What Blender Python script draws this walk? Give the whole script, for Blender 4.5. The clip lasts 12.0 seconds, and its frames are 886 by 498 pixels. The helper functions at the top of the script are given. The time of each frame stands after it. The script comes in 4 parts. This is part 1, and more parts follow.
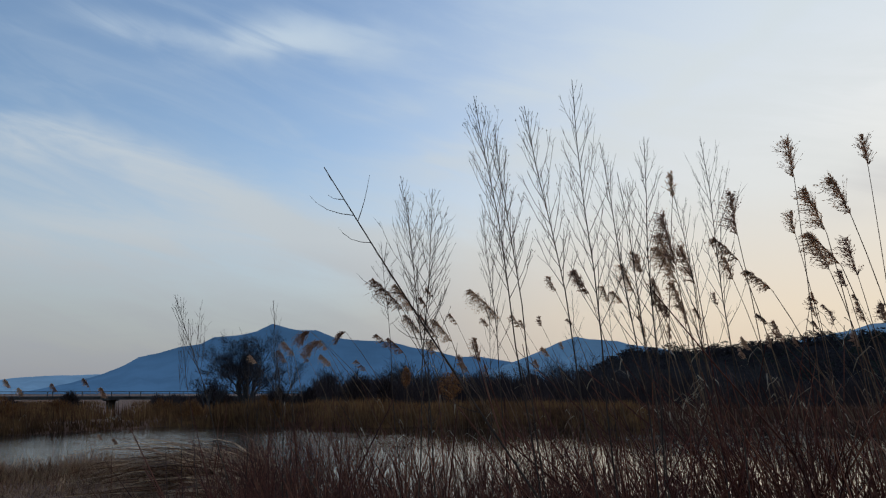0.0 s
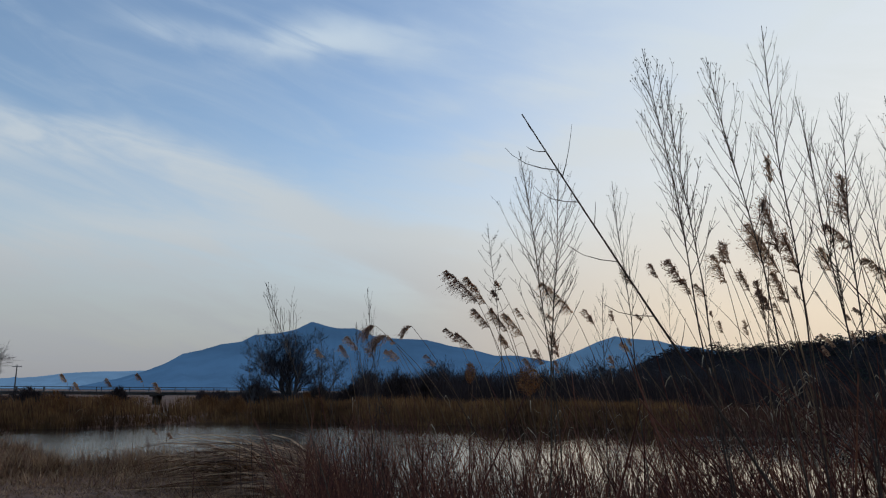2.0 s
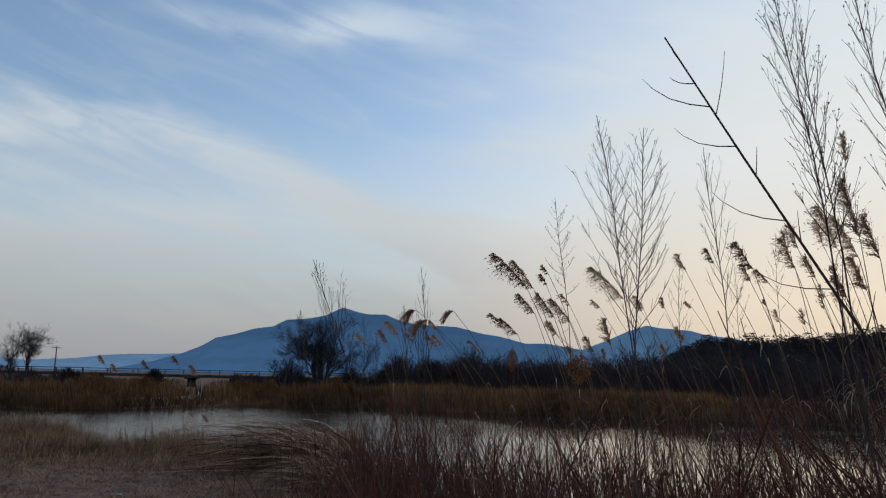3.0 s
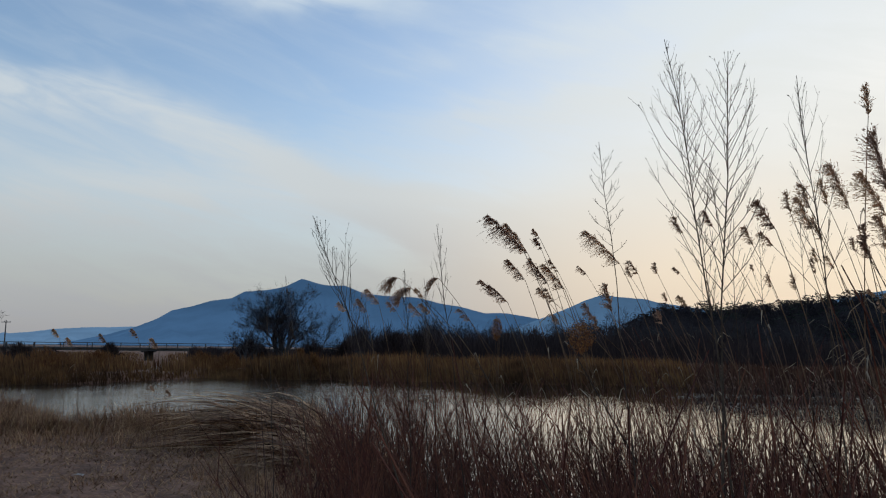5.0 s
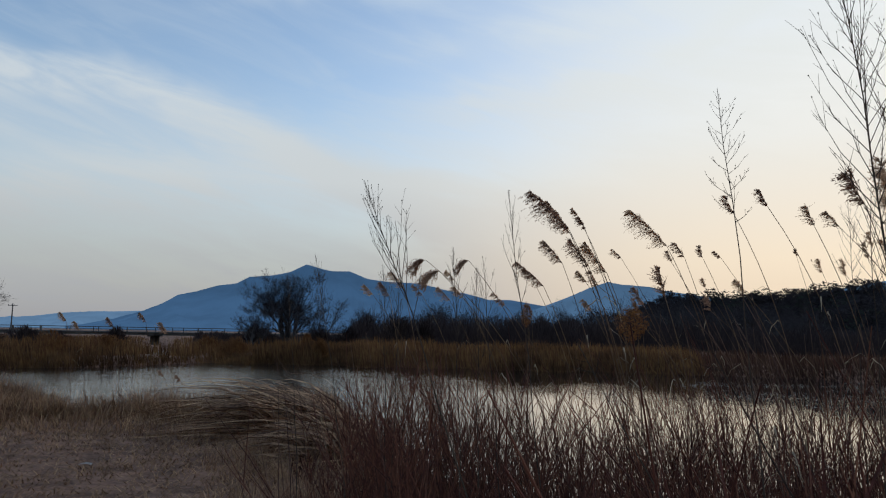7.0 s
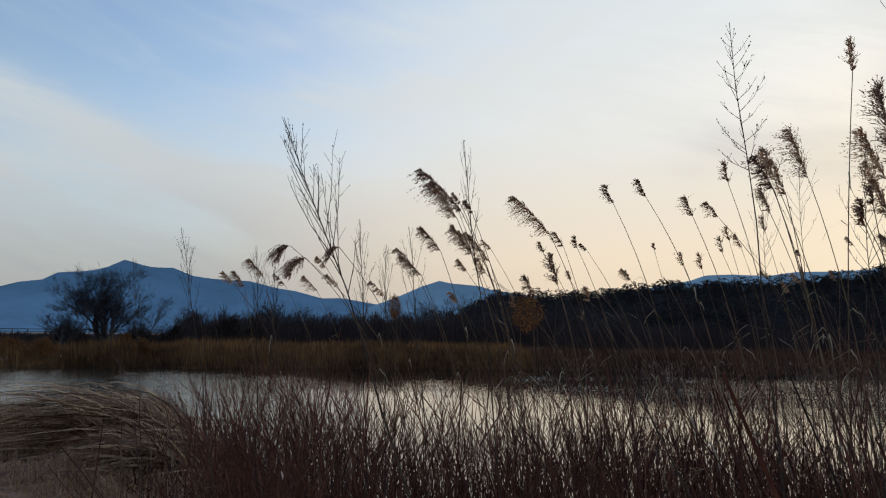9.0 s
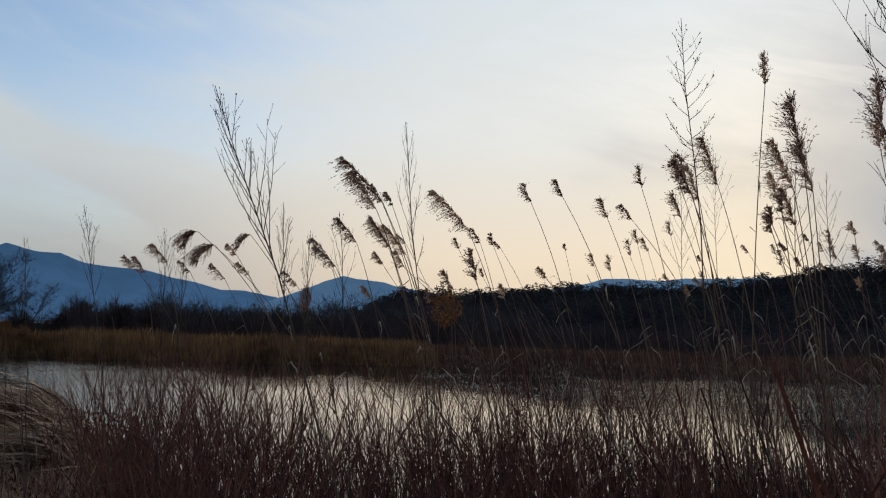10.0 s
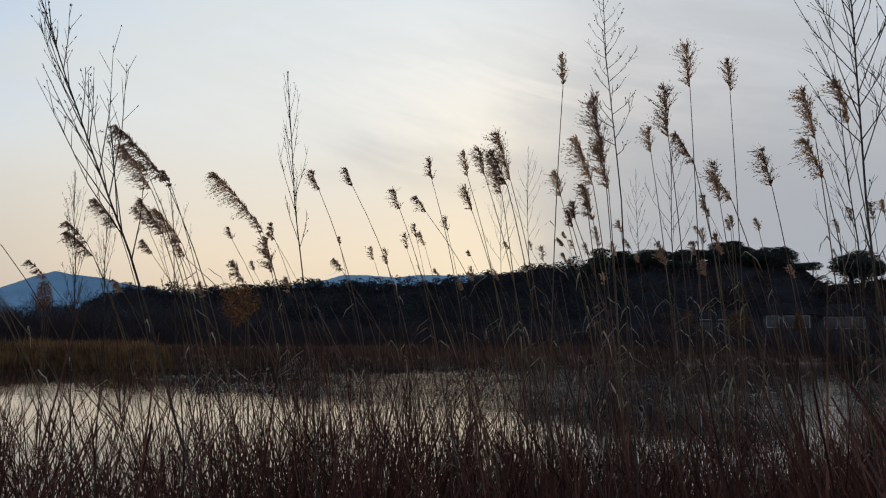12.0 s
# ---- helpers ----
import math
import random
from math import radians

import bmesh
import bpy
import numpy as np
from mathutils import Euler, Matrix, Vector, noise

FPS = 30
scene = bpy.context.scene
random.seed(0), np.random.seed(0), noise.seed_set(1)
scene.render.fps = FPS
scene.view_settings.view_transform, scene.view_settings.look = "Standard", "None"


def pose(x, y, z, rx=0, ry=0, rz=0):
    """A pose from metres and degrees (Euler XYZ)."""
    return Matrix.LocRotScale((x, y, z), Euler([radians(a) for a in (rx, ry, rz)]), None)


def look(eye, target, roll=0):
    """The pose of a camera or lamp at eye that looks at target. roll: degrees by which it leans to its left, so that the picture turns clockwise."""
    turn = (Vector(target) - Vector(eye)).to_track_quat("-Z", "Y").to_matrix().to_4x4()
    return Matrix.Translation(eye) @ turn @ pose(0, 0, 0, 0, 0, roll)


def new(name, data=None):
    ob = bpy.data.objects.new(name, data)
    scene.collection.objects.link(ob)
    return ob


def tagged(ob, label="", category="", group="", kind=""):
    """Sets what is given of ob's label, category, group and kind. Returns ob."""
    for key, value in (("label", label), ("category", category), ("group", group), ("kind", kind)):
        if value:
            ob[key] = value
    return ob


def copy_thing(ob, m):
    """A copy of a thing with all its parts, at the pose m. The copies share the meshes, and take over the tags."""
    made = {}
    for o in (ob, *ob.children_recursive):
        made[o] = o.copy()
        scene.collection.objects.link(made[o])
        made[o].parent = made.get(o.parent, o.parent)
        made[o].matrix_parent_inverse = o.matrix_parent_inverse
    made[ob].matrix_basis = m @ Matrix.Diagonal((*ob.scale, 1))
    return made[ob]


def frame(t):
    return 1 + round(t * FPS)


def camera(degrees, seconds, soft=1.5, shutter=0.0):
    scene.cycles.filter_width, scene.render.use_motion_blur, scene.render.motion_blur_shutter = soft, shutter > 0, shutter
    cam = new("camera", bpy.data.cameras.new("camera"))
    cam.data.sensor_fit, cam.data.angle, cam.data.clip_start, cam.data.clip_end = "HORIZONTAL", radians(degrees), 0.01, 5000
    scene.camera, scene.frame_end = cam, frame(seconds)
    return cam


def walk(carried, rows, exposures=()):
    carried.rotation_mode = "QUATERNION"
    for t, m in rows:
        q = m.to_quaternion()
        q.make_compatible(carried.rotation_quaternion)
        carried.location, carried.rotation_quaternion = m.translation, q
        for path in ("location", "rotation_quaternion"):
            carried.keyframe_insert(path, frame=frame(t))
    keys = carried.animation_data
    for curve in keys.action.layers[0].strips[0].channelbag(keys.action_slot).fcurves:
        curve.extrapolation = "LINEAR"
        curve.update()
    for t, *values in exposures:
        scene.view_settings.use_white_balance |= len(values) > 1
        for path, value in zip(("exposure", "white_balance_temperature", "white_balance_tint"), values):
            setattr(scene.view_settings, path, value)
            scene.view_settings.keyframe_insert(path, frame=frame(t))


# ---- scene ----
cam = camera(61.9, 12.0, 1.15)
PATH = [
    (0, (0.298, 0.012, 1.402), (0.072, 1.962, 1.785), -0.1),
    (0.5, (0.238, 0.049, 1.392), (-0.031, 1.994, 1.774), -0.1),
    (1, (0.147, 0.094, 1.399), (-0.143, 2.035, 1.784), -0.2),
    (1.5, (0.059, 0.135, 1.389), (-0.24, 2.074, 1.778), -0.1),
    (2, (0.001, 0.171, 1.381), (-0.326, 2.107, 1.76), 0.4),
    (2.5, (-0.072, 0.222, 1.356), (-0.455, 2.149, 1.73), 0.8),
    (3, (-0.145, 0.359, 1.379), (-0.554, 2.287, 1.723), 1.3),
    (3.2, (-0.164, 0.39, 1.38), (-0.574, 2.32, 1.716), 1.4),
    (4.8, (-0.388, 0.646, 1.388), (-0.716, 2.601, 1.654), 0.6),
    (5, (-0.419, 0.661, 1.38), (-0.721, 2.62, 1.647), 0.6),
    (5.5, (-0.487, 0.73, 1.366), (-0.756, 2.696, 1.618), 0.6),
    (6, (-0.574, 0.867, 1.375), (-0.829, 2.836, 1.617), 0.6),
    (6.5, (-0.632, 0.948, 1.378), (-0.929, 2.911, 1.619), 1.0),
    (6.7, (-0.635, 0.968, 1.384), (-0.951, 2.929, 1.617), 1.0),
    (8.3, (-0.975, 1.276, 1.335), (-1.179, 3.252, 1.563), 1.4),
    (8.5, (-0.976, 1.323, 1.335), (-1.095, 3.307, 1.564), 1.1),
    (9, (-0.991, 1.421, 1.338), (-0.859, 3.403, 1.57), 0.5),
    (9.5, (-1.009, 1.459, 1.328), (-0.806, 3.436, 1.553), 1.1),
    (10, (-1.057, 1.506, 1.324), (-0.673, 3.456, 1.552), 1.8),
    (10.5, (-1.125, 1.609, 1.334), (-0.482, 3.488, 1.57), 1.1),
    (11, (-1.19, 1.704, 1.349), (-0.398, 3.526, 1.579), 0.9),
    (11.5, (-1.224, 1.741, 1.316), (-0.391, 3.544, 1.547), 1.2),
    (12, (-1.275, 1.857, 1.315), (-0.244, 3.555, 1.546), 0.4),
]
walk(cam, [(t, look(eye, target, roll)) for t, eye, target, roll in PATH],
     [(0, -0.10, 6250, 10), (2.5, -0.05, 6350, 10), (5, 0.06, 6500, 10), (6.7, 0.07, 6500, 10), (9, 0.0, 6500, 10), (12, -0.03, 6500, 10)])
SKY_GAIN = 0.30
# the last three: emission colours that paint haze onto the far ranges
HAZE_NEAR, HAZE_MID, HAZE_FAR = (0.046, 0.115, 0.235), (0.068, 0.145, 0.262), (0.095, 0.185, 0.315)

# ---- light ----
SUN_AZ, SUN_EL = radians(38.0), radians(6.0)
SUN_DIR = Vector((math.sin(SUN_AZ) * math.cos(SUN_EL), math.cos(SUN_AZ) * math.cos(SUN_EL), math.sin(SUN_EL)))

sun = new("sun", bpy.data.lights.new("sun", "SUN"))
sun.data.energy, sun.data.angle, sun.data.color = 0.3, radians(80), (1.0, 0.82, 0.62)
sun.matrix_world = look(SUN_DIR * 50, (0, 0, 0))


class Nodes:
    """Short hand for a node tree."""

    def __init__(self, tree, fresh=True):
        self.tree = tree
        if fresh:
            tree.nodes.clear()

    def node(self, kind, ins=(), **props):
        n = self.tree.nodes.new(kind)
        for k, v in props.items():
            if k == "operation":
                n.operation = v
            elif k == "blend_type":
                n.blend_type = v
            elif k == "data_type":
                n.data_type = v
            elif k == "noise_dimensions":
                n.noise_dimensions = v
            elif k == "feature":
                n.feature = v
            elif k == "interpolation_type":
                n.interpolation_type = v
        for key, v in dict(ins).items():
            if isinstance(v, bpy.types.NodeSocket):
                self.tree.links.new(v, n.inputs[key])
            else:
                n.inputs[key].default_value = v
        return n

    def math(self, op, a, b=0.0):
        return self.node("ShaderNodeMath", {0: a, 1: b}, operation=op).outputs[0]

    def soft_min(self, a, b, blur=0.5):
        return self.node("ShaderNodeMath", {0: a, 1: b, 2: blur}, operation="SMOOTH_MIN").outputs[0]

    def vec(self, op, a, b=(0, 0, 0)):
        n = self.node("ShaderNodeVectorMath", {0: a, 1: b}, operation=op)
        return n.outputs["Value"] if op in ("DOT_PRODUCT", "LENGTH") else n.outputs[0]

    def mix(self, f, a, b, blend="MIX"):
        n = self.node("ShaderNodeMix", data_type="RGBA", blend_type=blend)
        for key, v in ((0, f), (6, a), (7, b)):
            if isinstance(v, bpy.types.NodeSocket):
                self.tree.links.new(v, n.inputs[key])
            else:
                n.inputs[key].default_value = (*v, 1) if key > 0 else v
        return n.outputs[2]

    def noise(self, vector, scale, detail=4.0, rough=0.5, distortion=0.0):
        return self.node("ShaderNodeTexNoise", {"Vector": vector, "Scale": scale, "Detail": detail, "Roughness": rough, "Distortion": distortion}).outputs[0]

    def ramp(self, f, *stops):
        n = self.node("ShaderNodeValToRGB", {0: f})
        e = n.color_ramp.elements
        while len(e) < len(stops):
            e.new(0.5)
        for i, (p, c) in enumerate(stops):
            e[i].position = p
            e[i].color = (*c, 1) if isinstance(c, tuple) else (c, c, c, 1)
        return n.outputs[0]

    def span(self, v, a, b, c=0.0, d=1.0):
        return self.node("ShaderNodeMapRange", {0: v, 1: a, 2: b, 3: c, 4: d}, interpolation_type="SMOOTHSTEP").outputs[0]


world = bpy.data.worlds.new("evening_sky")
world.use_nodes = True
scene.world = world
k = Nodes(world.node_tree)
way = k.vec("NORMALIZE", k.node("ShaderNodeTexCoord").outputs["Generated"])
sky = k.node("ShaderNodeTexSky")
sky.sky_type, sky.sun_disc = "NISHITA", False
sky.sun_elevation, sky.sun_rotation = SUN_EL, SUN_AZ
sky.air_density, sky.dust_density, sky.ozone_density = 1.0, 1.5, 2.0
clear = k.mix(1.0, sky.outputs[0], (SKY_GAIN * 1.0, SKY_GAIN * 0.985, SKY_GAIN * 1.07), "MULTIPLY")
height = k.node("ShaderNodeSeparateXYZ", {0: way}).outputs[2]
toward = k.vec("DOT_PRODUCT", way, tuple(SUN_DIR))
# thin high cloud, drawn out into streaks
flat = k.node("ShaderNodeSeparateXYZ", {0: way})
up = k.math("ADD", k.math("ABSOLUTE", flat.outputs[2]), 0.16)
plane = k.node("ShaderNodeCombineXYZ", {0: k.math("DIVIDE", flat.outputs[0], up), 1: k.math("DIVIDE", flat.outputs[1], up), 2: 0.0}).outputs[0]
bearing = k.math("MULTIPLY", k.math("ARCTAN2", flat.outputs[0], flat.outputs[1]), 57.2958)
rise = k.math("MULTIPLY", k.math("ARCSINE", flat.outputs[2]), 57.2958)
wave = k.math("MULTIPLY", k.math("SUBTRACT", k.noise(k.node("ShaderNodeCombineXYZ", {0: bearing, 1: rise, 2: 0.0}).outputs[0], 0.11, 3.0), 0.5), 4.0)
fibre_at = k.node("ShaderNodeCombineXYZ", {0: k.math("MULTIPLY", bearing, 0.085), 1: k.math("ADD", k.math("MULTIPLY", rise, 0.42), k.math("MULTIPLY", bearing, 0.10)), 2: 0.0}).outputs[0]
fibre = k.noise(fibre_at, 1.0, 8.0, 0.58, 0.7)


def cloud_streak(at, middle, slope, bend, wide, lo, hi, amount):
    """A drawn-out strip of thin cloud: bearing and height of its middle, slope, bend, width and ends in degrees."""
    off = k.math("SUBTRACT", bearing, at)
    line = k.math("ADD", middle, k.math("SUBTRACT", k.math("MULTIPLY", off, slope), k.math("MULTIPLY", k.math("MULTIPLY", off, off), bend)))
    gap = k.math("ABSOLUTE", k.math("DIVIDE", k.math("SUBTRACT", k.math("ADD", rise, wave), line), wide))
    ends = k.math("MULTIPLY", k.span(bearing, lo, lo + 9.0), k.span(bearing, hi, hi - 12.0))
    body = k.math("MULTIPLY", k.span(gap, 2.1, 0.0), k.math("MULTIPLY", ends, amount))
    return k.math("MULTIPLY", body, k.span(fibre, 0.25, 0.62, 0.35, 1.0))


strips = [cloud_streak(*row) for row in (
    (-38.0, 17.2, 0.0, 0.0105, 1.25, -75.0, -2.0, 0.85), (-36.0, 15.0, -0.05, 0.002, 2.2, -70.0, -6.0, 0.32), (-22.0, 11.2, 0.0, 0.006, 1.5, -60.0, 6.0, 0.45),
    (-18.0, 26.6, 0.08, 0.012, 1.2, -28.0, -6.0, 0.8), (-26.0, 25.6, 0.02, 0.0, 0.7, -40.0, -10.0, 0.4), (16.0, 24.2, 0.45, 0.0, 0.8, 2.0, 34.0, 0.35), (2.0, 18.8, 0.10, 0.0, 1.4, -16.0, 26.0, 0.30), (-4.0, 22.8, 0.12, 0.0, 1.0, -22.0, 18.0, 0.22))]
wisps = strips[0]
for strip in strips[1:]:
    wisps = k.math("ADD", wisps, strip)
wisps = k.math("ADD", k.math("MULTIPLY", wisps, 1.25), k.span(fibre, 0.35, 0.8, 0.10, 0.42))
puffs = k.span(k.noise(k.vec("MULTIPLY", plane, (1.1, 2.0, 1.0)), 2.3, 8.0, 0.6), 0.5, 0.75)
sheet = k.span(toward, 0.55, 0.97)
low = k.span(height, 0.36, 0.02)
veil = k.soft_min(k.math("ADD", k.math("ADD", k.math("MULTIPLY", wisps, 0.66), k.math("MULTIPLY", puffs, 0.06)), k.math("ADD", k.math("MULTIPLY", sheet, 0.9), k.math("MULTIPLY", low, 0.85))), 1.0)
far_side = k.ramp(height, (0.0, (0.33, 0.34, 0.37)), (0.10, (0.43, 0.445, 0.455)), (0.20, (0.57, 0.61, 0.625)), (0.5, (0.58, 0.69, 0.79)))
sun_side = k.ramp(height, (0.0, (0.80, 0.62, 0.44)), (0.10, (0.90, 0.76, 0.58)), (0.25, (0.80, 0.80, 0.76)), (0.5, (0.72, 0.79, 0.82)))
cloud = k.mix(k.span(toward, 0.56, 0.97), far_side, sun_side)
# grey bank of cloud past the sun
side = k.vec("DOT_PRODUCT", way, (math.cos(SUN_AZ), -math.sin(SUN_AZ), 0.0))
ragged = k.math("ADD", side, k.math("MULTIPLY", k.noise(way, 4.0, 4.0), 0.22))
bank = k.math("MAXIMUM", k.math("MULTIPLY", k.span(ragged, 0.01, 0.23), k.span(height, 0.8, 0.1)), k.math("MULTIPLY", k.span(ragged, 0.05, 0.16), k.span(height, 0.21, 0.08)))
cloud = k.mix(bank, cloud, (0.42, 0.445, 0.485))
cloud = k.mix(cloud_streak(32.0, 12.6, -0.12, 0.004, 1.3, 18.0, 52.0, 0.5), cloud, (0.56, 0.55, 0.56))
glow = k.math("MULTIPLY", k.math("POWER", k.math("MAXIMUM", toward, 0.0), 60.0), k.math("SUBTRACT", 1.0, k.math("MULTIPLY", bank, 0.8)))
cloud = k.mix(k.math("MULTIPLY", glow, 0.6), cloud, (1.05, 0.88, 0.62))
both = k.mix(veil, clear, cloud)
back = k.node("ShaderNodeBackground", {0: both, 1: 1.0})
k.tree.links.new(back.outputs[0], k.node("ShaderNodeOutputWorld").inputs[0])


# ---- materials ----
def material(name, dark, light, scale=6.0, rough=0.85, bump=0.0, random_by="", spread=0.25, spec=0.2, stretch=(1, 1, 1), fine=0.0):
    """A dull natural surface: two noises between two colours, with relief and a shift of tone from piece to piece."""
    m = bpy.data.materials.new(name)
    m.use_nodes = True
    n = Nodes(m.node_tree)
    at = n.vec("MULTIPLY", n.node("ShaderNodeTexCoord").outputs["Object"], stretch)
    coarse, grain = n.noise(at, scale, 5.0, 0.6), n.noise(at, scale * 9.0, 3.0, 0.6)
    f = n.span(n.math("ADD", n.math("MULTIPLY", coarse, 0.65), n.math("MULTIPLY", grain, 0.35)), 0.32, 0.68)
    colour = n.mix(f, dark, light)
    if random_by:
        r = n.node("ShaderNodeNewGeometry").outputs["Random Per Island"] if random_by == "island" else n.node("ShaderNodeObjectInfo").outputs["Random"]
        tone = n.math("ADD", 1.0 - spread, n.math("MULTIPLY", r, 2 * spread))
        shift = n.node("ShaderNodeHueSaturation", {"Hue": n.math("ADD", 0.49, n.math("MULTIPLY", r, 0.02)), "Saturation": 1.0, "Value": tone, "Color": colour})
        colour = shift.outputs[0]
    b = n.node("ShaderNodeBsdfPrincipled", {"Base Color": colour, "Roughness": rough, "Specular IOR Level": spec})
    if bump:
        bm = n.node("ShaderNodeBump", {"Strength": bump, "Distance": 0.02, "Height": n.math("ADD", coarse, n.math("MULTIPLY", grain, 0.5))})
        n.tree.links.new(bm.outputs[0], b.inputs["Normal"])
    n.tree.links.new(b.outputs[0], n.node("ShaderNodeOutputMaterial").inputs[0])
    return m


def leafy(name, dark, light, through_light=0.4, random_by="object", spread=0.25, scale=20.0):
    """A thin dry surface that lets some light through."""
    m = material(name, dark, light, scale, 0.8, 0.0, random_by, spread, 0.15)
    t = m.node_tree
    b = next(x for x in t.nodes if x.type == "BSDF_PRINCIPLED")
    out = next(x for x in t.nodes if x.type == "OUTPUT_MATERIAL")
    tr, mx = t.nodes.new("ShaderNodeBsdfTranslucent"), t.nodes.new("ShaderNodeMixShader")
    t.links.new(b.inputs["Base Color"].links[0].from_socket, tr.inputs[0])
    mx.inputs[0].default_value = through_light
    t.links.new(b.outputs[0], mx.inputs[1])
    t.links.new(tr.outputs[0], mx.inputs[2])
    t.links.new(mx.outputs[0], out.inputs[0])
    return m


def distant(name, land, haze_glow, share):
    """Far land: its own dull surface, mixed with a blue glow painted in for haze."""
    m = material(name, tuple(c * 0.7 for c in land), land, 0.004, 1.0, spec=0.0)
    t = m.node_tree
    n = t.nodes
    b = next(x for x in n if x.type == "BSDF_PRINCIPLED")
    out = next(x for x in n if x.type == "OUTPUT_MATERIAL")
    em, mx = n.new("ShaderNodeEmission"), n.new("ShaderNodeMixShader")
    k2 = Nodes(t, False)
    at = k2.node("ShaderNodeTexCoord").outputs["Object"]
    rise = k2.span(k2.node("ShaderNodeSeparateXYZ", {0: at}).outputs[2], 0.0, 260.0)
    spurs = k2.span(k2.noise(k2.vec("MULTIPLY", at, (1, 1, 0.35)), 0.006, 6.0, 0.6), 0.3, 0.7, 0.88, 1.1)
    # painted haze: emission brighter towards the foot, mottled by noise
    thick = k2.mix(rise, tuple(c * 1.14 + 0.004 for c in haze_glow), tuple(c * 0.92 for c in haze_glow))
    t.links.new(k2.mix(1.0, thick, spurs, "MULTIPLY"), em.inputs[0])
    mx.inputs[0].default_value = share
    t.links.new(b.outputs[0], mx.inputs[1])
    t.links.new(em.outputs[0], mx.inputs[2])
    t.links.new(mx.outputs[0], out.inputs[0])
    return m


M_DIRT = material("dry_earth", (0.09, 0.046, 0.030), (0.37, 0.205, 0.136), 2.6, 0.95, 1.0)
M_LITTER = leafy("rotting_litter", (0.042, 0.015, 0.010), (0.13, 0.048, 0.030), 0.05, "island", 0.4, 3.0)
M_STEM = material("dark_stem", (0.035, 0.024, 0.018), (0.10, 0.065, 0.045), 14, 0.8, 0.2, "object")
M_STALK = material("reed_stalk", (0.08, 0.044, 0.024), (0.22, 0.125, 0.068), 9, 0.7, 0.1, "object", stretch=(1, 1, 0.3))
M_PLUME = leafy("reed_plume", (0.34, 0.20, 0.125), (0.72, 0.47, 0.31), 0.6)
M_LEAF = leafy("dry_leaf", (0.26, 0.19, 0.12), (0.50, 0.40, 0.28), 0.35)
M_SEED = material("seed_head", (0.05, 0.04, 0.03), (0.12, 0.09, 0.06), 30, 0.9)
M_TWIG = material("shrub_twig", (0.045, 0.0145, 0.009), (0.178, 0.060, 0.036), 5, 0.8, 0.0, "island", 0.45)
M_SHOOT = material("shoot_bark", (0.045, 0.0145, 0.009), (0.178, 0.060, 0.036), 5, 0.8, 0.0, "object", 0.45)
M_STRAW = leafy("dead_grass", (0.14, 0.076, 0.042), (0.50, 0.29, 0.165), 0.25, "island", 0.4, 3.0)
M_UNDER = leafy("brown_undergrowth", (0.055, 0.020, 0.013), (0.185, 0.072, 0.044), 0.1, "island", 0.45, 3.0)
M_FARREED = leafy("far_reed", (0.055, 0.027, 0.014), (0.29, 0.142, 0.056), 0.25, "island", 0.4, 0.12)
M_DULL = leafy("dull_grass", (0.040, 0.019, 0.013), (0.125, 0.060, 0.037), 0.15, "island", 0.4, 0.12)
M_BARK = material("far_bark", (0.04, 0.036, 0.037), (0.085, 0.075, 0.073), 2, 0.9, 0.0, "object")
M_BRUSH = material("bare_twigs", (0.030, 0.022, 0.022), (0.068, 0.046, 0.042), 0.3, 0.95, 0.0, "island", 0.35)
M_CROWN = material("leafless_crown", (0.036, 0.033, 0.037), (0.075, 0.062, 0.064), 0.3, 0.95, 0.0, "island", 0.3, 0.05)
M_PINE = material("pine_needles", (0.020, 0.025, 0.020), (0.053, 0.060, 0.045), 0.3, 0.9, 0.0, "island", 0.35)
M_WILLOW = leafy("orange_willow", (0.10, 0.046, 0.02), (0.25, 0.112, 0.042), 0.3, "island", 0.3, 0.5)
M_HILL = material("hill_floor", (0.018, 0.016, 0.0175), (0.038, 0.033, 0.034), 0.05, 1.0, spec=0.0)
M_WOOD = material("bare_wood", (0.026, 0.0235, 0.027), (0.066, 0.055, 0.057), 0.3, 0.95, 0.0, "island", 0.35, 0.05)
M_SCRUB = material("brown_scrub", (0.036, 0.025, 0.021), (0.090, 0.057, 0.045), 0.3, 0.95, 0.0, "island", 0.35, 0.05)
M_CONCRETE = material("concrete", (0.07, 0.07, 0.07), (0.13, 0.125, 0.12), 0.8, 0.9, 0.2)
M_METAL = material("dull_metal", (0.05, 0.05, 0.05), (0.09, 0.09, 0.09), 3, 0.6)
M_WALL = material("house_wall", (0.04, 0.036, 0.034), (0.075, 0.068, 0.064), 0.8, 0.9, spec=0.0)
M_ROOF = material("house_roof", (0.016, 0.015, 0.016), (0.035, 0.032, 0.032), 1.0, 0.95, spec=0.0)
M_GLASS = material("window_pane", (0.02, 0.02, 0.025), (0.04, 0.04, 0.05), 1.0, 0.1, spec=0.5)
M_FRAME = material("window_frame", (0.2, 0.2, 0.195), (0.3, 0.3, 0.29), 1.0, 0.7)
M_PAPER = material("pale_scrap", (0.26, 0.24, 0.22), (0.4, 0.38, 0.35), 20, 0.8)
M_SEDGE = leafy("bent_straw", (0.07, 0.037, 0.022), (0.52, 0.30, 0.175), 0.1, "island", 0.65, 3.0)
M_RUST = leafy("rust_leaf", (0.15, 0.06, 0.022), (0.36, 0.155, 0.055), 0.4, "island", 0.35)
M_FLOAT = material("floating_leaf", (0.05, 0.04, 0.03), (0.17, 0.145, 0.115), 3, 0.6, 0.0, "island", 0.5)

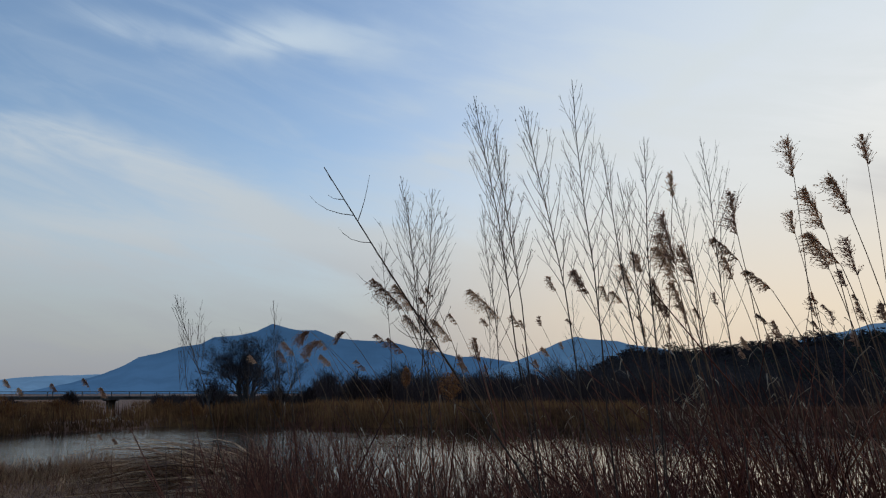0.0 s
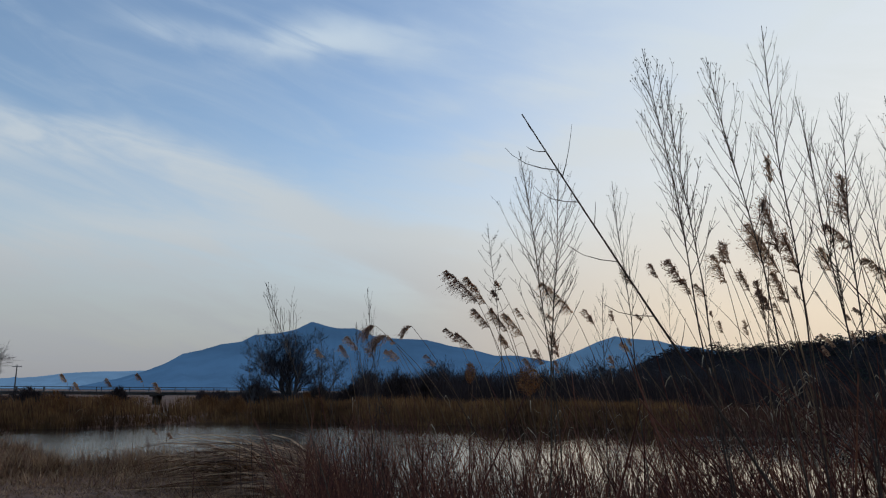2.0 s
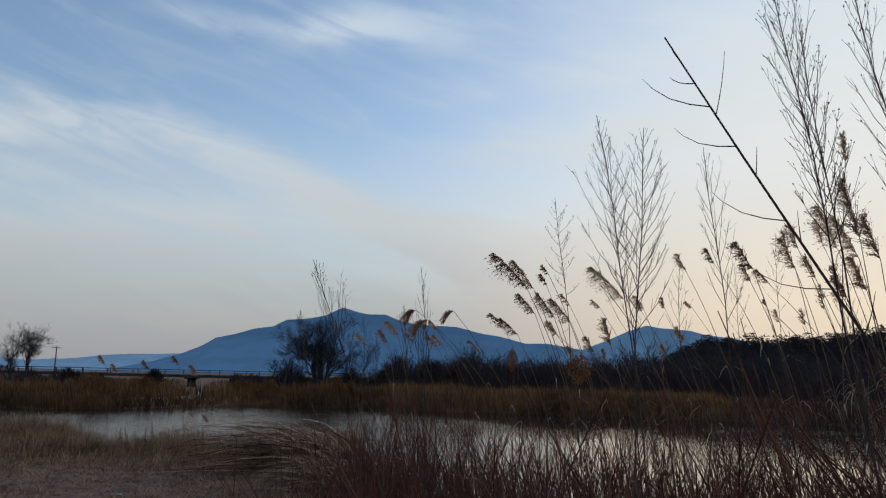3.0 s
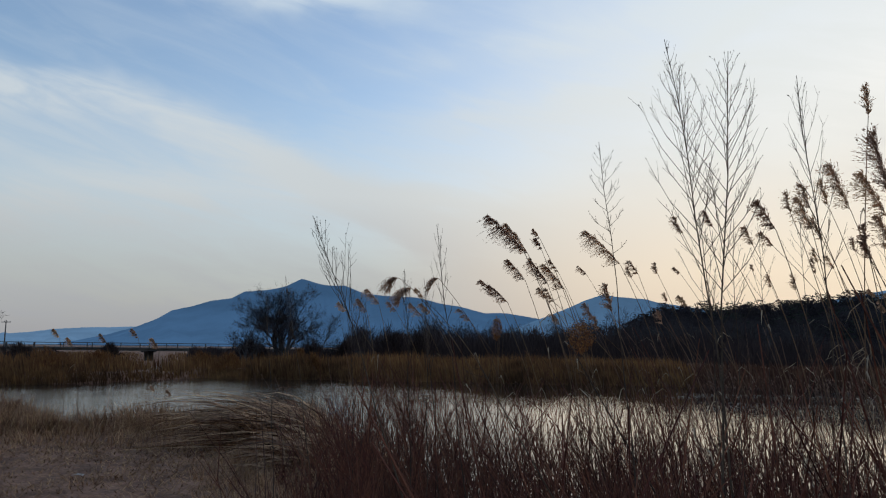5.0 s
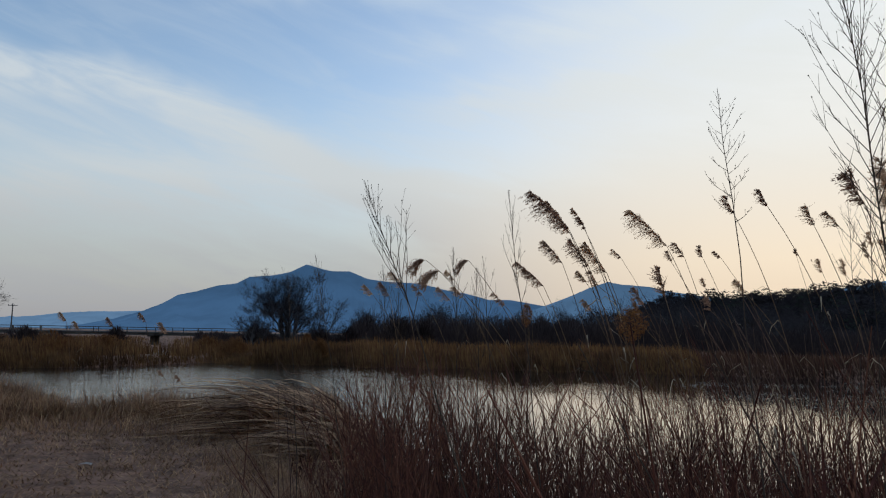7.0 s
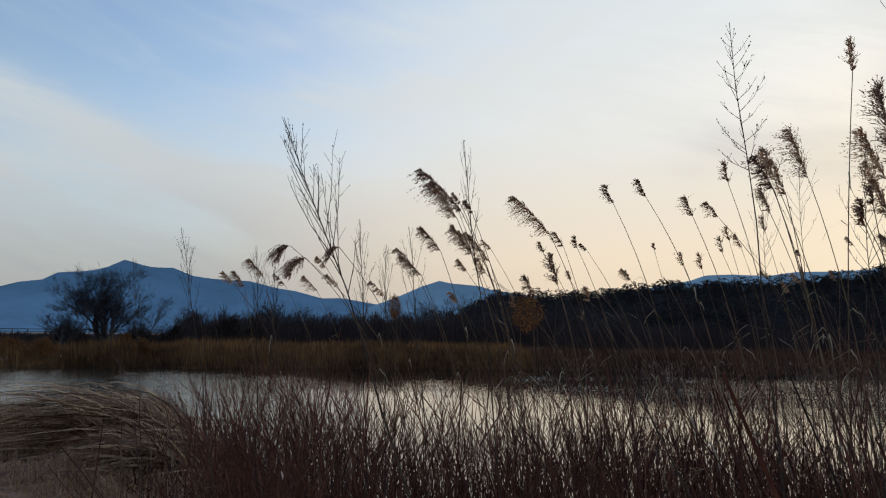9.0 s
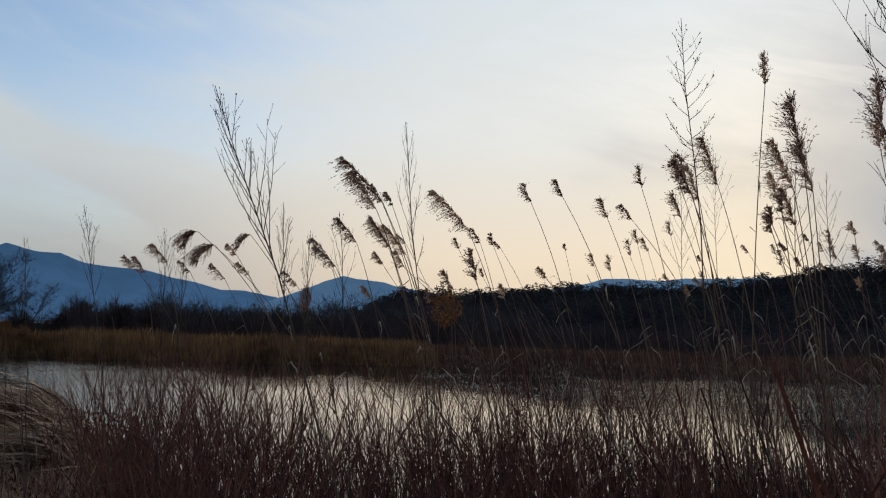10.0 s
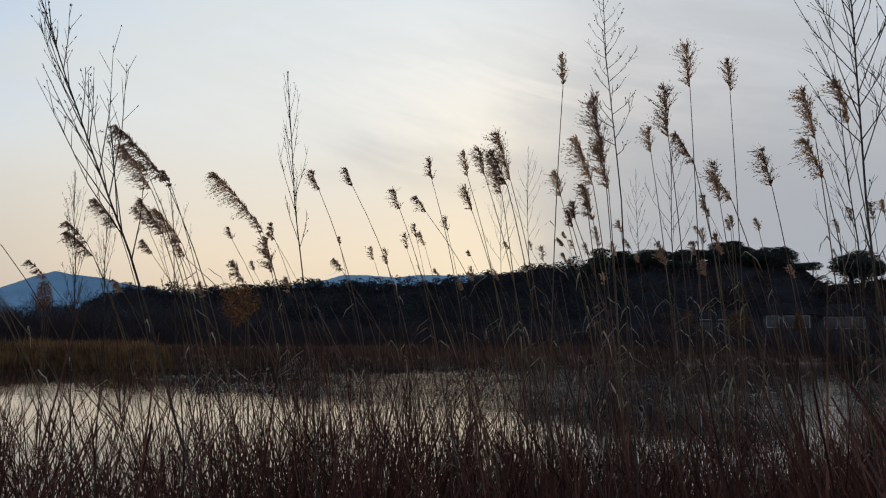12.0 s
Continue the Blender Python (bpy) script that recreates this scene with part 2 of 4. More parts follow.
M_WATER = bpy.data.materials.new("pond_water")
M_WATER.use_nodes = True
n = Nodes(M_WATER.node_tree)
at = n.node("ShaderNodeTexCoord").outputs["Object"]
ripple = n.math("ADD", n.noise(n.vec("MULTIPLY", at, (1.0, 2.2, 1.0)), 3.0, 3.0, 0.5), n.math("MULTIPLY", n.noise(at, 0.35, 2.0), 1.5))
across = n.math("ADD", n.node("ShaderNodeSeparateXYZ", {0: at}).outputs[0], n.math("MULTIPLY", n.noise(at, 0.10, 2.0), 8.0))
breeze = n.math("ADD", n.span(across, 1.0, -8.0, 0.0, 0.30), n.span(across, 12.0, 24.0, 0.0, 0.16))
calm = n.math("ADD", n.span(n.noise(at, 0.12, 2.0), 0.35, 0.65, 0.02, 0.07), breeze)
bm = n.node("ShaderNodeBump", {"Strength": calm, "Distance": 0.06, "Height": ripple})
b = n.node("ShaderNodeBsdfPrincipled", {"Base Color": (0.012, 0.014, 0.014, 1), "Roughness": 0.045, "IOR": 1.33, "Specular IOR Level": 0.5, "Normal": bm.outputs[0]})
n.tree.links.new(b.outputs[0], n.node("ShaderNodeOutputMaterial").inputs[0])

M_RANGE_NEAR = distant("mountain_near", (0.05, 0.06, 0.06), HAZE_NEAR, 0.75)
M_RANGE_MID = distant("mountain_small", (0.05, 0.06, 0.06), HAZE_MID, 0.8)
M_RANGE_FAR = distant("mountain_far", (0.05, 0.06, 0.06), HAZE_FAR, 0.85)


# ---- building helpers ----
class Geo:
    """Gathers points and faces for one mesh."""

    def __init__(self):
        self.v, self.f = [], []

    def tube(self, points, radii, sides=4):
        start, count = len(self.v), len(points)
        for i, p in enumerate(points):
            d = (points[min(i + 1, count - 1)] - points[max(i - 1, 0)])
            d = d.normalized() if d.length > 1e-9 else Vector((0, 0, 1))
            a = d.orthogonal().normalized()
            b = d.cross(a)
            for s in range(sides):
                w = 2 * math.pi * s / sides
                self.v.append(p + (a * math.cos(w) + b * math.sin(w)) * radii[i])
        for i in range(count - 1):
            for s in range(sides):
                t = (s + 1) % sides
                self.f.append((start + i * sides + s, start + i * sides + t, start + (i + 1) * sides + t, start + (i + 1) * sides + s))
        self.f.append(tuple(start + s for s in reversed(range(sides))))
        self.f.append(tuple(start + (count - 1) * sides + s for s in range(sides)))

    def ribbon(self, points, widths, side):
        start = len(self.v)
        for p, w in zip(points, widths):
            self.v += [p - side * w * 0.5, p + side * w * 0.5]
        for i in range(len(points) - 1):
            a = start + 2 * i
            self.f.append((a, a + 1, a + 3, a + 2))

    def spike(self, p, q, width, side):
        """A thin leaf-shaped blade of two triangles from p to q."""
        start, m = len(self.v), p.lerp(q, 0.4)
        self.v += [p, m - side * width * 0.5, m + side * width * 0.5, q]
        self.f += [(start, start + 1, start + 2), (start + 1, start + 3, start + 2)]

    def box(self, lo, hi):
        s = len(self.v)
        self.v += [Vector((x, y, z)) for x in (lo[0], hi[0]) for y in (lo[1], hi[1]) for z in (lo[2], hi[2])]
        self.f += [tuple(s + i for i in q) for q in ((0, 1, 3, 2), (4, 6, 7, 5), (0, 4, 5, 1), (2, 3, 7, 6), (0, 2, 6, 4), (1, 5, 7, 3))]

    def mesh(self, name, mat, smooth=False):
        me = bpy.data.meshes.new(name)
        me.from_pydata([tuple(p) for p in self.v], [], self.f)
        me.materials.append(mat)
        if smooth:
            me.polygons.foreach_set("use_smooth", [True] * len(me.polygons))
        me.update()
        return me


def part(name, geo, mat, parent=None, label="", smooth=False):
    ob = new(name, geo.mesh(name, mat, smooth))
    if parent is not None:
        ob.parent = parent
    if label:
        tagged(ob, label)
    return ob


def empty(name, at, label, category, group=""):
    ob = new(name)
    ob.location = at
    return tagged(ob, label, category, group)


def bell(rng):
    return rng.uniform(-1, 1) + rng.uniform(-1, 1)


WATER = -0.55


def ease(a, b, v):
    v = min(1.0, max(0.0, (v - a) / (b - a)))
    return v * v * (3 - 2 * v)


def near_shore(x):
    return 7.7 + 6.1 * ease(0.5, -5.0, x) + 1.2 * ease(-6.0, -12.0, x) + 3.0 * ease(-14.0, -22.0, x) + 4.0 * ease(9.0, 22.0, x) + 0.7 * math.sin(x * 0.9) + 0.4 * math.sin(x * 2.3)


def far_shore(x):
    return 43.0 - 5.5 * ease(6.0, 19.0, x) - 4.0 * ease(22.0, 42.0, x) - 10.5 * ease(-21.5, -25.0, x) + 0.6 * math.sin(x * 0.7) + 0.5 * math.sin(x * 1.7)


def ground_height(x, y):
    """The one sheet of ground: the near bank, the bed of the pond, its side channel and the flat land behind."""
    d = min(y - near_shore(x), far_shore(x) - y)
    # side channel towards the bridge
    t = (y - 38.0) / 60.0
    if 0.08 <= t <= 1.3:
        d = max(d, 0.75 + 0.6 * t - abs(x - (-21.8 - 34.4 * t)))
    lumps = 0.09 * noise.noise((x * 0.5, y * 0.5, 0.0)) + 0.03 * noise.noise((x * 2.1, y * 2.1, 3.0))
    if d > 0:
        return WATER - 0.1 - min(0.9, 0.25 * d)
    top = 0.02 if y < 25 else -0.12
    rise = ease(0.0, 1.8 if y < 25 else 2.0, -d)
    return (WATER - 0.1) + (top - WATER + 0.1) * rise + lumps * (0.4 + 0.6 * ease(0, 30, abs(y)))


# ---- land ----
def graded(lo, hi, step, reach, count):
    """Even steps between lo and hi, then ever longer ones out to reach."""
    core = list(np.arange(lo, hi + 1e-6, step))
    out = [step * (1.0 + (i + 1) * 0.9) for i in range(count)]
    tail = np.cumsum(out)
    tail = tail ** 1.0 * (1 + (tail / tail[-1]) ** 3 * ((reach - abs(hi)) / tail[-1] - 1))
    return [lo - d for d in tail[::-1]] + core + [hi + d for d in tail]


xs, ys = graded(-34, 34, 0.55, 4600, 34), graded(-4, 62, 0.55, 4600, 34)
g = Geo()
g.v = [Vector((x, y, ground_height(x, y) if abs(x) < 400 and -200 < y < 400 else -0.12)) for y in ys for x in xs]
w = len(xs)
g.f = [(j * w + i, j * w + i + 1, (j + 1) * w + i + 1, (j + 1) * w + i) for j in range(len(ys) - 1) for i in range(w - 1)]
tagged(part("ground", g, M_DIRT, smooth=True), "dry brown earth of the river bank with trodden soil", "ground", kind="structure")

g = Geo()
g.v = [Vector(p) for p in ((-75, 6, WATER), (60, 6, WATER), (60, 125, WATER), (-75, 125, WATER))]
g.f = [(0, 1, 2, 3)]
tagged(part("water", g, M_WATER), "still pond water that mirrors the evening sky", "water", kind="structure")


def mountain(name, mat, radius, ridge, seed, rough, label, depth=0.25):
    """A range seen along its length: ridge gives bearing and height in degrees of its summits and saddles."""
    g, step, rows = Geo(), 0.18, 9
    bearings, heights = zip(*ridge)
    lo, hi = bearings[0], bearings[-1]
    count = int((hi - lo) / step) + 1
    for i in range(count):
        az = lo + i * step
        el = float(np.interp(az, bearings, heights))
        el += rough * (noise.fractal((az * 0.35, seed, 0.0), 0.8, 2.2, 5)) + 0.02 * noise.noise((az * 4.0, seed, 2.0))
        a = radians(az)
        for r in range(rows):
            t = r / (rows - 1)
            # the slope rises towards the ridge in spurs and gullies
            dist = radius * (1 - depth * (1 - t))
            z = radius * math.tan(radians(max(el, 0.05))) * (t ** 1.15)
            z += radius * 0.006 * math.sin(math.pi * t) * noise.fractal((az * 0.5, t * 3.0, seed + 5.0), 0.7, 2.0, 4)
            g.v.append(Vector((dist * math.sin(a), dist * math.cos(a), max(z, 0) - 0.3)))
        dist = radius * 1.12
        g.v.append(Vector((dist * math.sin(a), dist * math.cos(a), -0.3)))
    rows += 1
    g.f = [((i + 1) * rows + r, i * rows + r, i * rows + r + 1, (i + 1) * rows + r + 1) for i in range(count - 1) for r in range(rows - 1)]
    return tagged(part(name, g, mat, smooth=True), label, "mountain", kind="structure")


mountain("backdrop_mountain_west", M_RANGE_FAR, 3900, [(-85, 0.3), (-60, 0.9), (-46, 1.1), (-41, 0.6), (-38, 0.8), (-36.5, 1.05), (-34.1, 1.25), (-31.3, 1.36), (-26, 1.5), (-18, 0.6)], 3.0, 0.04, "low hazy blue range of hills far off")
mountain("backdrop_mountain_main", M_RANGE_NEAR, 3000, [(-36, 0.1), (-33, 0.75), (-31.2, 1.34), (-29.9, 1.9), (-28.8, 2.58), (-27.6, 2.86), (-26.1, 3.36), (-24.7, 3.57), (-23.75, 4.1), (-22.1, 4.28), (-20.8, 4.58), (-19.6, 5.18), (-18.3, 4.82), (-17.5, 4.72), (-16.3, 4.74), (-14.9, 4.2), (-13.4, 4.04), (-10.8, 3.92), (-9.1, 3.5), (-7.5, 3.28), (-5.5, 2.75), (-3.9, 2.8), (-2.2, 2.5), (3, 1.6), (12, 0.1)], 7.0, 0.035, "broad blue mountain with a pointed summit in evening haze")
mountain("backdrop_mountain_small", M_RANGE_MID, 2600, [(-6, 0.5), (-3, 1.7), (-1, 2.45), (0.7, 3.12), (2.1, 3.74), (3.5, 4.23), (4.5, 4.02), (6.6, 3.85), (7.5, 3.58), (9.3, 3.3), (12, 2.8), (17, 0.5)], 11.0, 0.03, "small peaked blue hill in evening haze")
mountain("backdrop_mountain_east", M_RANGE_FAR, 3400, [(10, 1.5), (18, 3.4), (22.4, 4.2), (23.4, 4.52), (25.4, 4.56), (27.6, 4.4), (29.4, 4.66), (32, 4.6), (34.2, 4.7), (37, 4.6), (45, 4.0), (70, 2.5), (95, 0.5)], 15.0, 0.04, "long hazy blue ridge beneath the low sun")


# ---- trees and brush ----
def limb(geo, twig, rng, p, d, length, radius, level, spread, tips):
    """A branching limb; the last level becomes fine twigs."""
    steps = 3
    pts, rad = [p.copy()], [radius]
    for s in range(steps):
        d = (d + Vector((bell(rng), bell(rng), bell(rng) * 0.6 + 0.12)) * 0.12).normalized()
        p = p + d * (length / steps)
        pts.append(p.copy())
        rad.append(radius * (1 - 0.5 * (s + 1) / steps))
    geo.tube(pts, rad, 5 if level > 2 else 3)
    if level == 0:
        for _ in range(tips):
            q = pts[rng.randint(1, 3)]
            e = (d + Vector((bell(rng), bell(rng), bell(rng))) * 0.5).normalized()
            side = e.cross(Vector((rng.uniform(-1, 1), rng.uniform(-1, 1), 0.3))).normalized()
            twig.spike(q, q + e * length * rng.uniform(0.5, 1.1), 0.009 + radius * 0.25, side)
        return
    for _ in range(rng.randint(3, 5)):
        i = rng.randint(1, 3)
        e = (d + Vector((bell(rng), bell(rng), rng.uniform(-0.2, 0.7))) * spread).normalized()
        limb(geo, twig, rng, pts[i], e, length * rng.uniform(0.55, 0.8), rad[i] * 0.6, level - 1, spread, tips)


def bare_tree(at, height, seed, label, levels=4, spread=0.55, tips=7, stems=1, group=""):
    rng = random.Random(seed)
    ob = empty("bare_tree", at, label, "tree", group)
    trunk, crown = Geo(), Geo()
    for s in range(stems):
        d = Vector((bell(rng) * 0.25 * (stems > 1), bell(rng) * 0.25 * (stems > 1), 1)).normalized()
        limb(trunk, crown, rng, Vector((bell(rng) * 0.3 * (stems > 1), bell(rng) * 0.3 * (stems > 1), -0.1)), d, height * 0.36, height * 0.028, levels, spread, tips)
    part("trunk", trunk, M_BARK, ob)
    part("crown", crown, M_CROWN, ob, "haze of fine leafless twigs")
    return ob


def bush_mass(name, at, size, seed, mat, blades, label, category, lean=0.0, kind=""):
    """A low leafless or dry bush: many upright fans of thin twigs with an uneven top."""
    rng = random.Random(seed)
    g = Geo()
    for _ in range(blades):
        # twigs that fork outwards and up from the inside of a lumpy dome
        a, r, t = rng.uniform(0, 2 * math.pi), rng.random() ** 0.55, rng.random() ** 0.8
        lump = 0.8 + 0.3 * noise.noise((math.cos(a) * 1.6, math.sin(a) * 1.6, seed + t * 2.0))
        reach = math.sqrt(max(0.0, 1 - (t * 0.98) ** 2.4)) * lump
        q = Vector((math.cos(a) * r * reach * size[0] * 0.5, math.sin(a) * r * reach * size[1] * 0.5, size[2] * (0.92 * t * lump) - 0.1))
        d = Vector((math.cos(a) * r * 0.6 + bell(rng) * 0.3 + lean, math.sin(a) * r * 0.6 + bell(rng) * 0.3, 0.75 + bell(rng) * 0.25)).normalized()
        side = Vector((bell(rng), bell(rng), 0.2)).normalized()
        g.spike(q - d * size[2] * rng.uniform(0.05, 0.16), q + d * size[2] * rng.uniform(0.04, 0.13), size[2] * 0.011 + 0.012, side)
    ob = part(name, g, mat)
    ob.location = at
    return tagged(ob, label, category, kind=kind)


def polar(az, dist, z=-0.12):
    return (dist * math.sin(radians(az)) - 0.5, dist * math.cos(radians(az)) + 0.8, z)


big = bare_tree(polar(-20.6, 62), 6.9, 4, "round bare tree with wide branches on the far bank", 5, 0.56, 9, 4)
big.scale = (1.1, 1.1, 0.98)
bare_tree(polar(-18.2, 66), 4.9, 9, "smaller bare tree beside a larger one on the far bank", 4, 0.6, 8, 2)
bare_tree(polar(-23.4, 60), 4.0, 5, "low bare willow beside a larger tree on the far bank", 4, 0.65, 9, 3)
bare_tree(polar(-41.2, 58), 5.2, 15, "bare tree at the edge of the far reed bed", 4, 0.6, 9, 2)

rng = random.Random(31)
kinds = [bare_tree((0, -300 - 12 * i, -0.12), 5.0, 40 + i, "dark leafless tree of the far tree line", 3, 0.62, 12, 2 + i % 2, "far tree line") for i in range(5)]
for i in range(64):
    az = -15.5 + 33 * (i / 63) + bell(rng) * 0.6
    tall = rng.uniform(0.95, 1.4) + 0.3 * ease(-6, 8, az) + (0.35 if rng.random() < 0.12 else 0)
    c = copy_thing(kinds[i % 5], pose(*polar(az, rng.uniform(88, 125)), 0, 0, rng.uniform(0, 360)))
    c.scale = (tall * 1.15, tall * 1.15, tall)
for i in range(16):
    az = -62 + 22 * (i / 15) + bell(rng)
    c = copy_thing(kinds[i % 5], pose(*polar(az, rng.uniform(70, 95)), 0, 0, rng.uniform(0, 360)))
    c.scale = (0.55, 0.55, rng.uniform(0.4, 0.62))
for i, ob in enumerate(kinds):
    ob.matrix_basis = pose(*polar(12 + i * 2.2, 105 + 5 * i))

# dense low brush that closes the foot of the tree line
for i, (a, b, d, h, label) in enumerate(((-16, 2, 84, 5.5, "dark band of leafless brush along the field"), (-2, 14, 86, 5.7, "dark band of bare brush below the hill"), (12, 30, 80, 4.4, "dark thicket at the foot of the wooded hill"), (28, 48, 70, 4.0, "dark thicket of brush by the pond"), (46, 72, 62, 4.0, "dark brush in front of the houses"), (-27.5, -15, 70, 2.3, "low dark brush below the trees"), (-60, -33.5, 62, 0.75, "brown brush behind the reed bed"))):
    r2, g = random.Random(90 + i), Geo()
    for _ in range(15000):
        az, dist = r2.uniform(a, b), d + r2.uniform(0, 9)
        foot = Vector(polar(az, dist, -0.3))
        swell = 0.72 + 0.36 * noise.noise((az * 0.9, i * 3.0, 0.0)) + 0.2 * noise.noise((az * 3.3, i, 1.0))
        top = h * swell * r2.uniform(0.45, 1.0)
        e = Vector((bell(r2) * 0.5, bell(r2) * 0.3, 1)).normalized()
        q = foot + Vector((0, 0, top * r2.uniform(0.0, 0.75)))
        g.spike(q, q + e * h * r2.uniform(0.14, 0.32), 0.05, Vector((math.cos(radians(az)), -math.sin(radians(az)), bell(r2) * 0.3)).normalized())
    tagged(part("brush", g, M_BRUSH), label, "brush", kind="stuff")


# ---- wooded hill ----
def hill_top(az):
    """Height in degrees of the hill's ridge by bearing."""
    return float(np.interp(az, (2, 5, 7.2, 11, 15, 17.5, 19.5, 22.4, 27.6, 32, 34.2, 36.4, 38, 42, 43.2, 47.5, 50.2, 52.2, 53.5, 54.5, 56.6, 57.6, 58.4, 62, 70, 97), (0.3, 1.3, 2.6, 2.55, 2.8, 3.1, 3.35, 3.35, 3.45, 3.8, 4.0, 4.4, 4.85, 5.0, 5.5, 5.5, 5.25, 5.75, 5.75, 5.4, 5.0, 4.0, 3.5, 3.7, 2.8, 1.5)))


HILL_R = 165.0


def hill_z(az, t):
    return (HILL_R * math.tan(radians(hill_top(az))) + 2.0) * t ** 1.3


g, rows = Geo(), 8
bearings = [2 + 0.6 * i for i in range(160)]
for az in bearings:
    for r in range(rows):
        t = r / (rows - 1)
        dist = HILL_R * (0.62 + 0.38 * t)
        z = hill_z(az, t) + 1.2 * noise.noise((az * 0.3, t * 2, 4.0)) * t
        g.v.append(Vector(polar(az, dist, max(z, 0) - 0.4)))
    g.v.append(Vector(polar(az, HILL_R * 1.35, -0.4)))
rows += 1
g.f = [((i + 1) * rows + r, i * rows + r, i * rows + r + 1, (i + 1) * rows + r + 1) for i in range(len(bearings) - 1) for r in range(rows - 1)]
tagged(part("hill", g, M_HILL, smooth=True), "dark hillside covered with leaf litter and scrub", "hill", kind="structure")


def pine_crown(g, rng, at, wide, tall, clumps, low=0.3, fat=0.032):
    """A pine's crown: sprays of needles in flat, ragged tiers."""
    for _ in range(clumps):
        a, r, t = rng.uniform(0, 2 * math.pi), rng.random() ** 0.5, rng.random()
        reach = wide * (0.35 + 0.65 * math.sin(math.pi * (0.15 + 0.75 * t)))
        c = at + Vector((math.cos(a) * r * reach, math.sin(a) * r * reach, tall * (low + (1 - low) * t)))
        for _ in range(9):
            e = Vector((bell(rng), bell(rng), rng.uniform(-0.2, 0.8))).normalized()
            g.spike(c, c + e * wide * rng.uniform(0.12, 0.28), wide * fat, Vector((bell(rng), bell(rng), bell(rng))).normalized())


def wood(name, mat, label, seed, count, low, high, size, clumps, place):
    rng, g = random.Random(seed), Geo()
    for _ in range(count):
        az, t = rng.uniform(low, high), rng.random() ** 0.7
        z = hill_z(az, place(t)) - 0.5
        at = Vector(polar(az, HILL_R * (0.62 + 0.38 * place(t)), max(z, -0.5)))
        s = size * rng.uniform(0.7, 1.25)
        pine_crown(g, rng, at, s * 0.6, s * 0.85, clumps, -0.4, 0.08)
    tagged(part(name, g, mat), label, "woodland", kind="stuff")


wood("woodland", M_WOOD, "grey leafless wood that covers the hillside", 61, 460, 4, 44, 2.8, 84, lambda t: 0.15 + 0.85 * t)
wood("woodland", M_WOOD, "leafless trees along the crest of the hill", 67, 420, 5, 44, 1.7, 80, lambda t: 0.9 + 0.1 * t)
wood("woodland", M_PINE, "dark scattered pines on the long hill", 62, 110, 10, 44, 3.0, 46, lambda t: 0.3 + 0.7 * t)
wood("woodland", M_SCRUB, "bare brown scrub below the pine trees", 66, 260, 42, 80, 2.6, 70, lambda t: 0.05 + 0.9 * t)

pines = []
for i in range(4):
    rng = random.Random(70 + i)
    ob = empty("pine_tree", (0, -260 - 10 * i, 0), "dark rounded pine tree on the hill behind the pond", "tree", "pines on the hill")
    trunk, crown = Geo(), Geo()
    h = 7.0
    pts = [Vector((0.15 * math.sin(s * 1.3 + i), 0.1 * s * 0.3, s * h * 0.2)) for s in range(5)]
    trunk.tube(pts, [0.24, 0.2, 0.17, 0.13, 0.08], 6)
    for s in range(7):
        a = s * 2.4
        p = pts[2].lerp(pts[4], s / 7)
        q = p + Vector((math.cos(a) * 1.8, math.sin(a) * 1.8, 0.9))
        trunk.tube([p, p.lerp(q, 0.5) + Vector((0, 0, 0.1)), q], [0.09, 0.06, 0.03], 4)
    pine_crown(crown, rng, Vector((0, 0, h * 0.28)), 3.2, h * 0.72, 520)
    part("trunk", trunk, M_BARK, ob)
    part("crown", crown, M_PINE, ob)
    pines.append(ob)
rng = random.Random(71)
for i in range(70):
    az = 42.3 + 14.7 * (i / 61) + bell(rng) * 0.3 if i < 62 else 59 + 9 * rng.random()
    t = rng.uniform(0.82, 1.0)
    z = hill_z(az, t)
    m = pose(*polar(az, HILL_R * (0.62 + 0.38 * t), z - 0.5), 0, 0, rng.uniform(0, 360))
    s = rng.uniform(0.36, 0.52) if az < 58 else rng.uniform(0.7, 0.95)
    c = copy_thing(pines[i % 4], m) if i >= 4 else pines[i]
    c.matrix_basis = m
    c.scale = (s * 1.35, s * 1.35, s)


# ---- far bank ----
def far_reeds(seed, count, inside, low, high, mat, label, name="reed_bed"):
    """Dry reeds standing close: one blade with a feathered top each."""
    rng, g, made = random.Random(seed), Geo(), 0
    while made < count:
        x, y = inside(rng)
        d = min(y - near_shore(x), far_shore(x) - y)
        t = (y - 38.0) / 60.0
        if d > -0.1 or (0.08 <= t <= 1.3 and 0.5 + 0.5 * t - abs(x - (-21.8 - 34.4 * t)) > 0):
            continue
        swell = 0.78 + 0.42 * noise.noise((x * 0.25, y * 0.25, seed)) + 0.25 * noise.noise((x * 0.9, y * 0.9, seed))
        top = rng.uniform(low, high) * swell
        z = ground_height(x, y) - 0.05
        foot = Vector((x, y, z))
        tip = foot + Vector((bell(rng) * 0.12 - 0.1, bell(rng) * 0.1, top))
        side = Vector((1, bell(rng) * 0.5, 0)).normalized()
        g.spike(foot, tip, rng.uniform(0.03, 0.075), side)
        made += 1
    return tagged(part(name, g, mat), label, "reeds", kind="stuff")


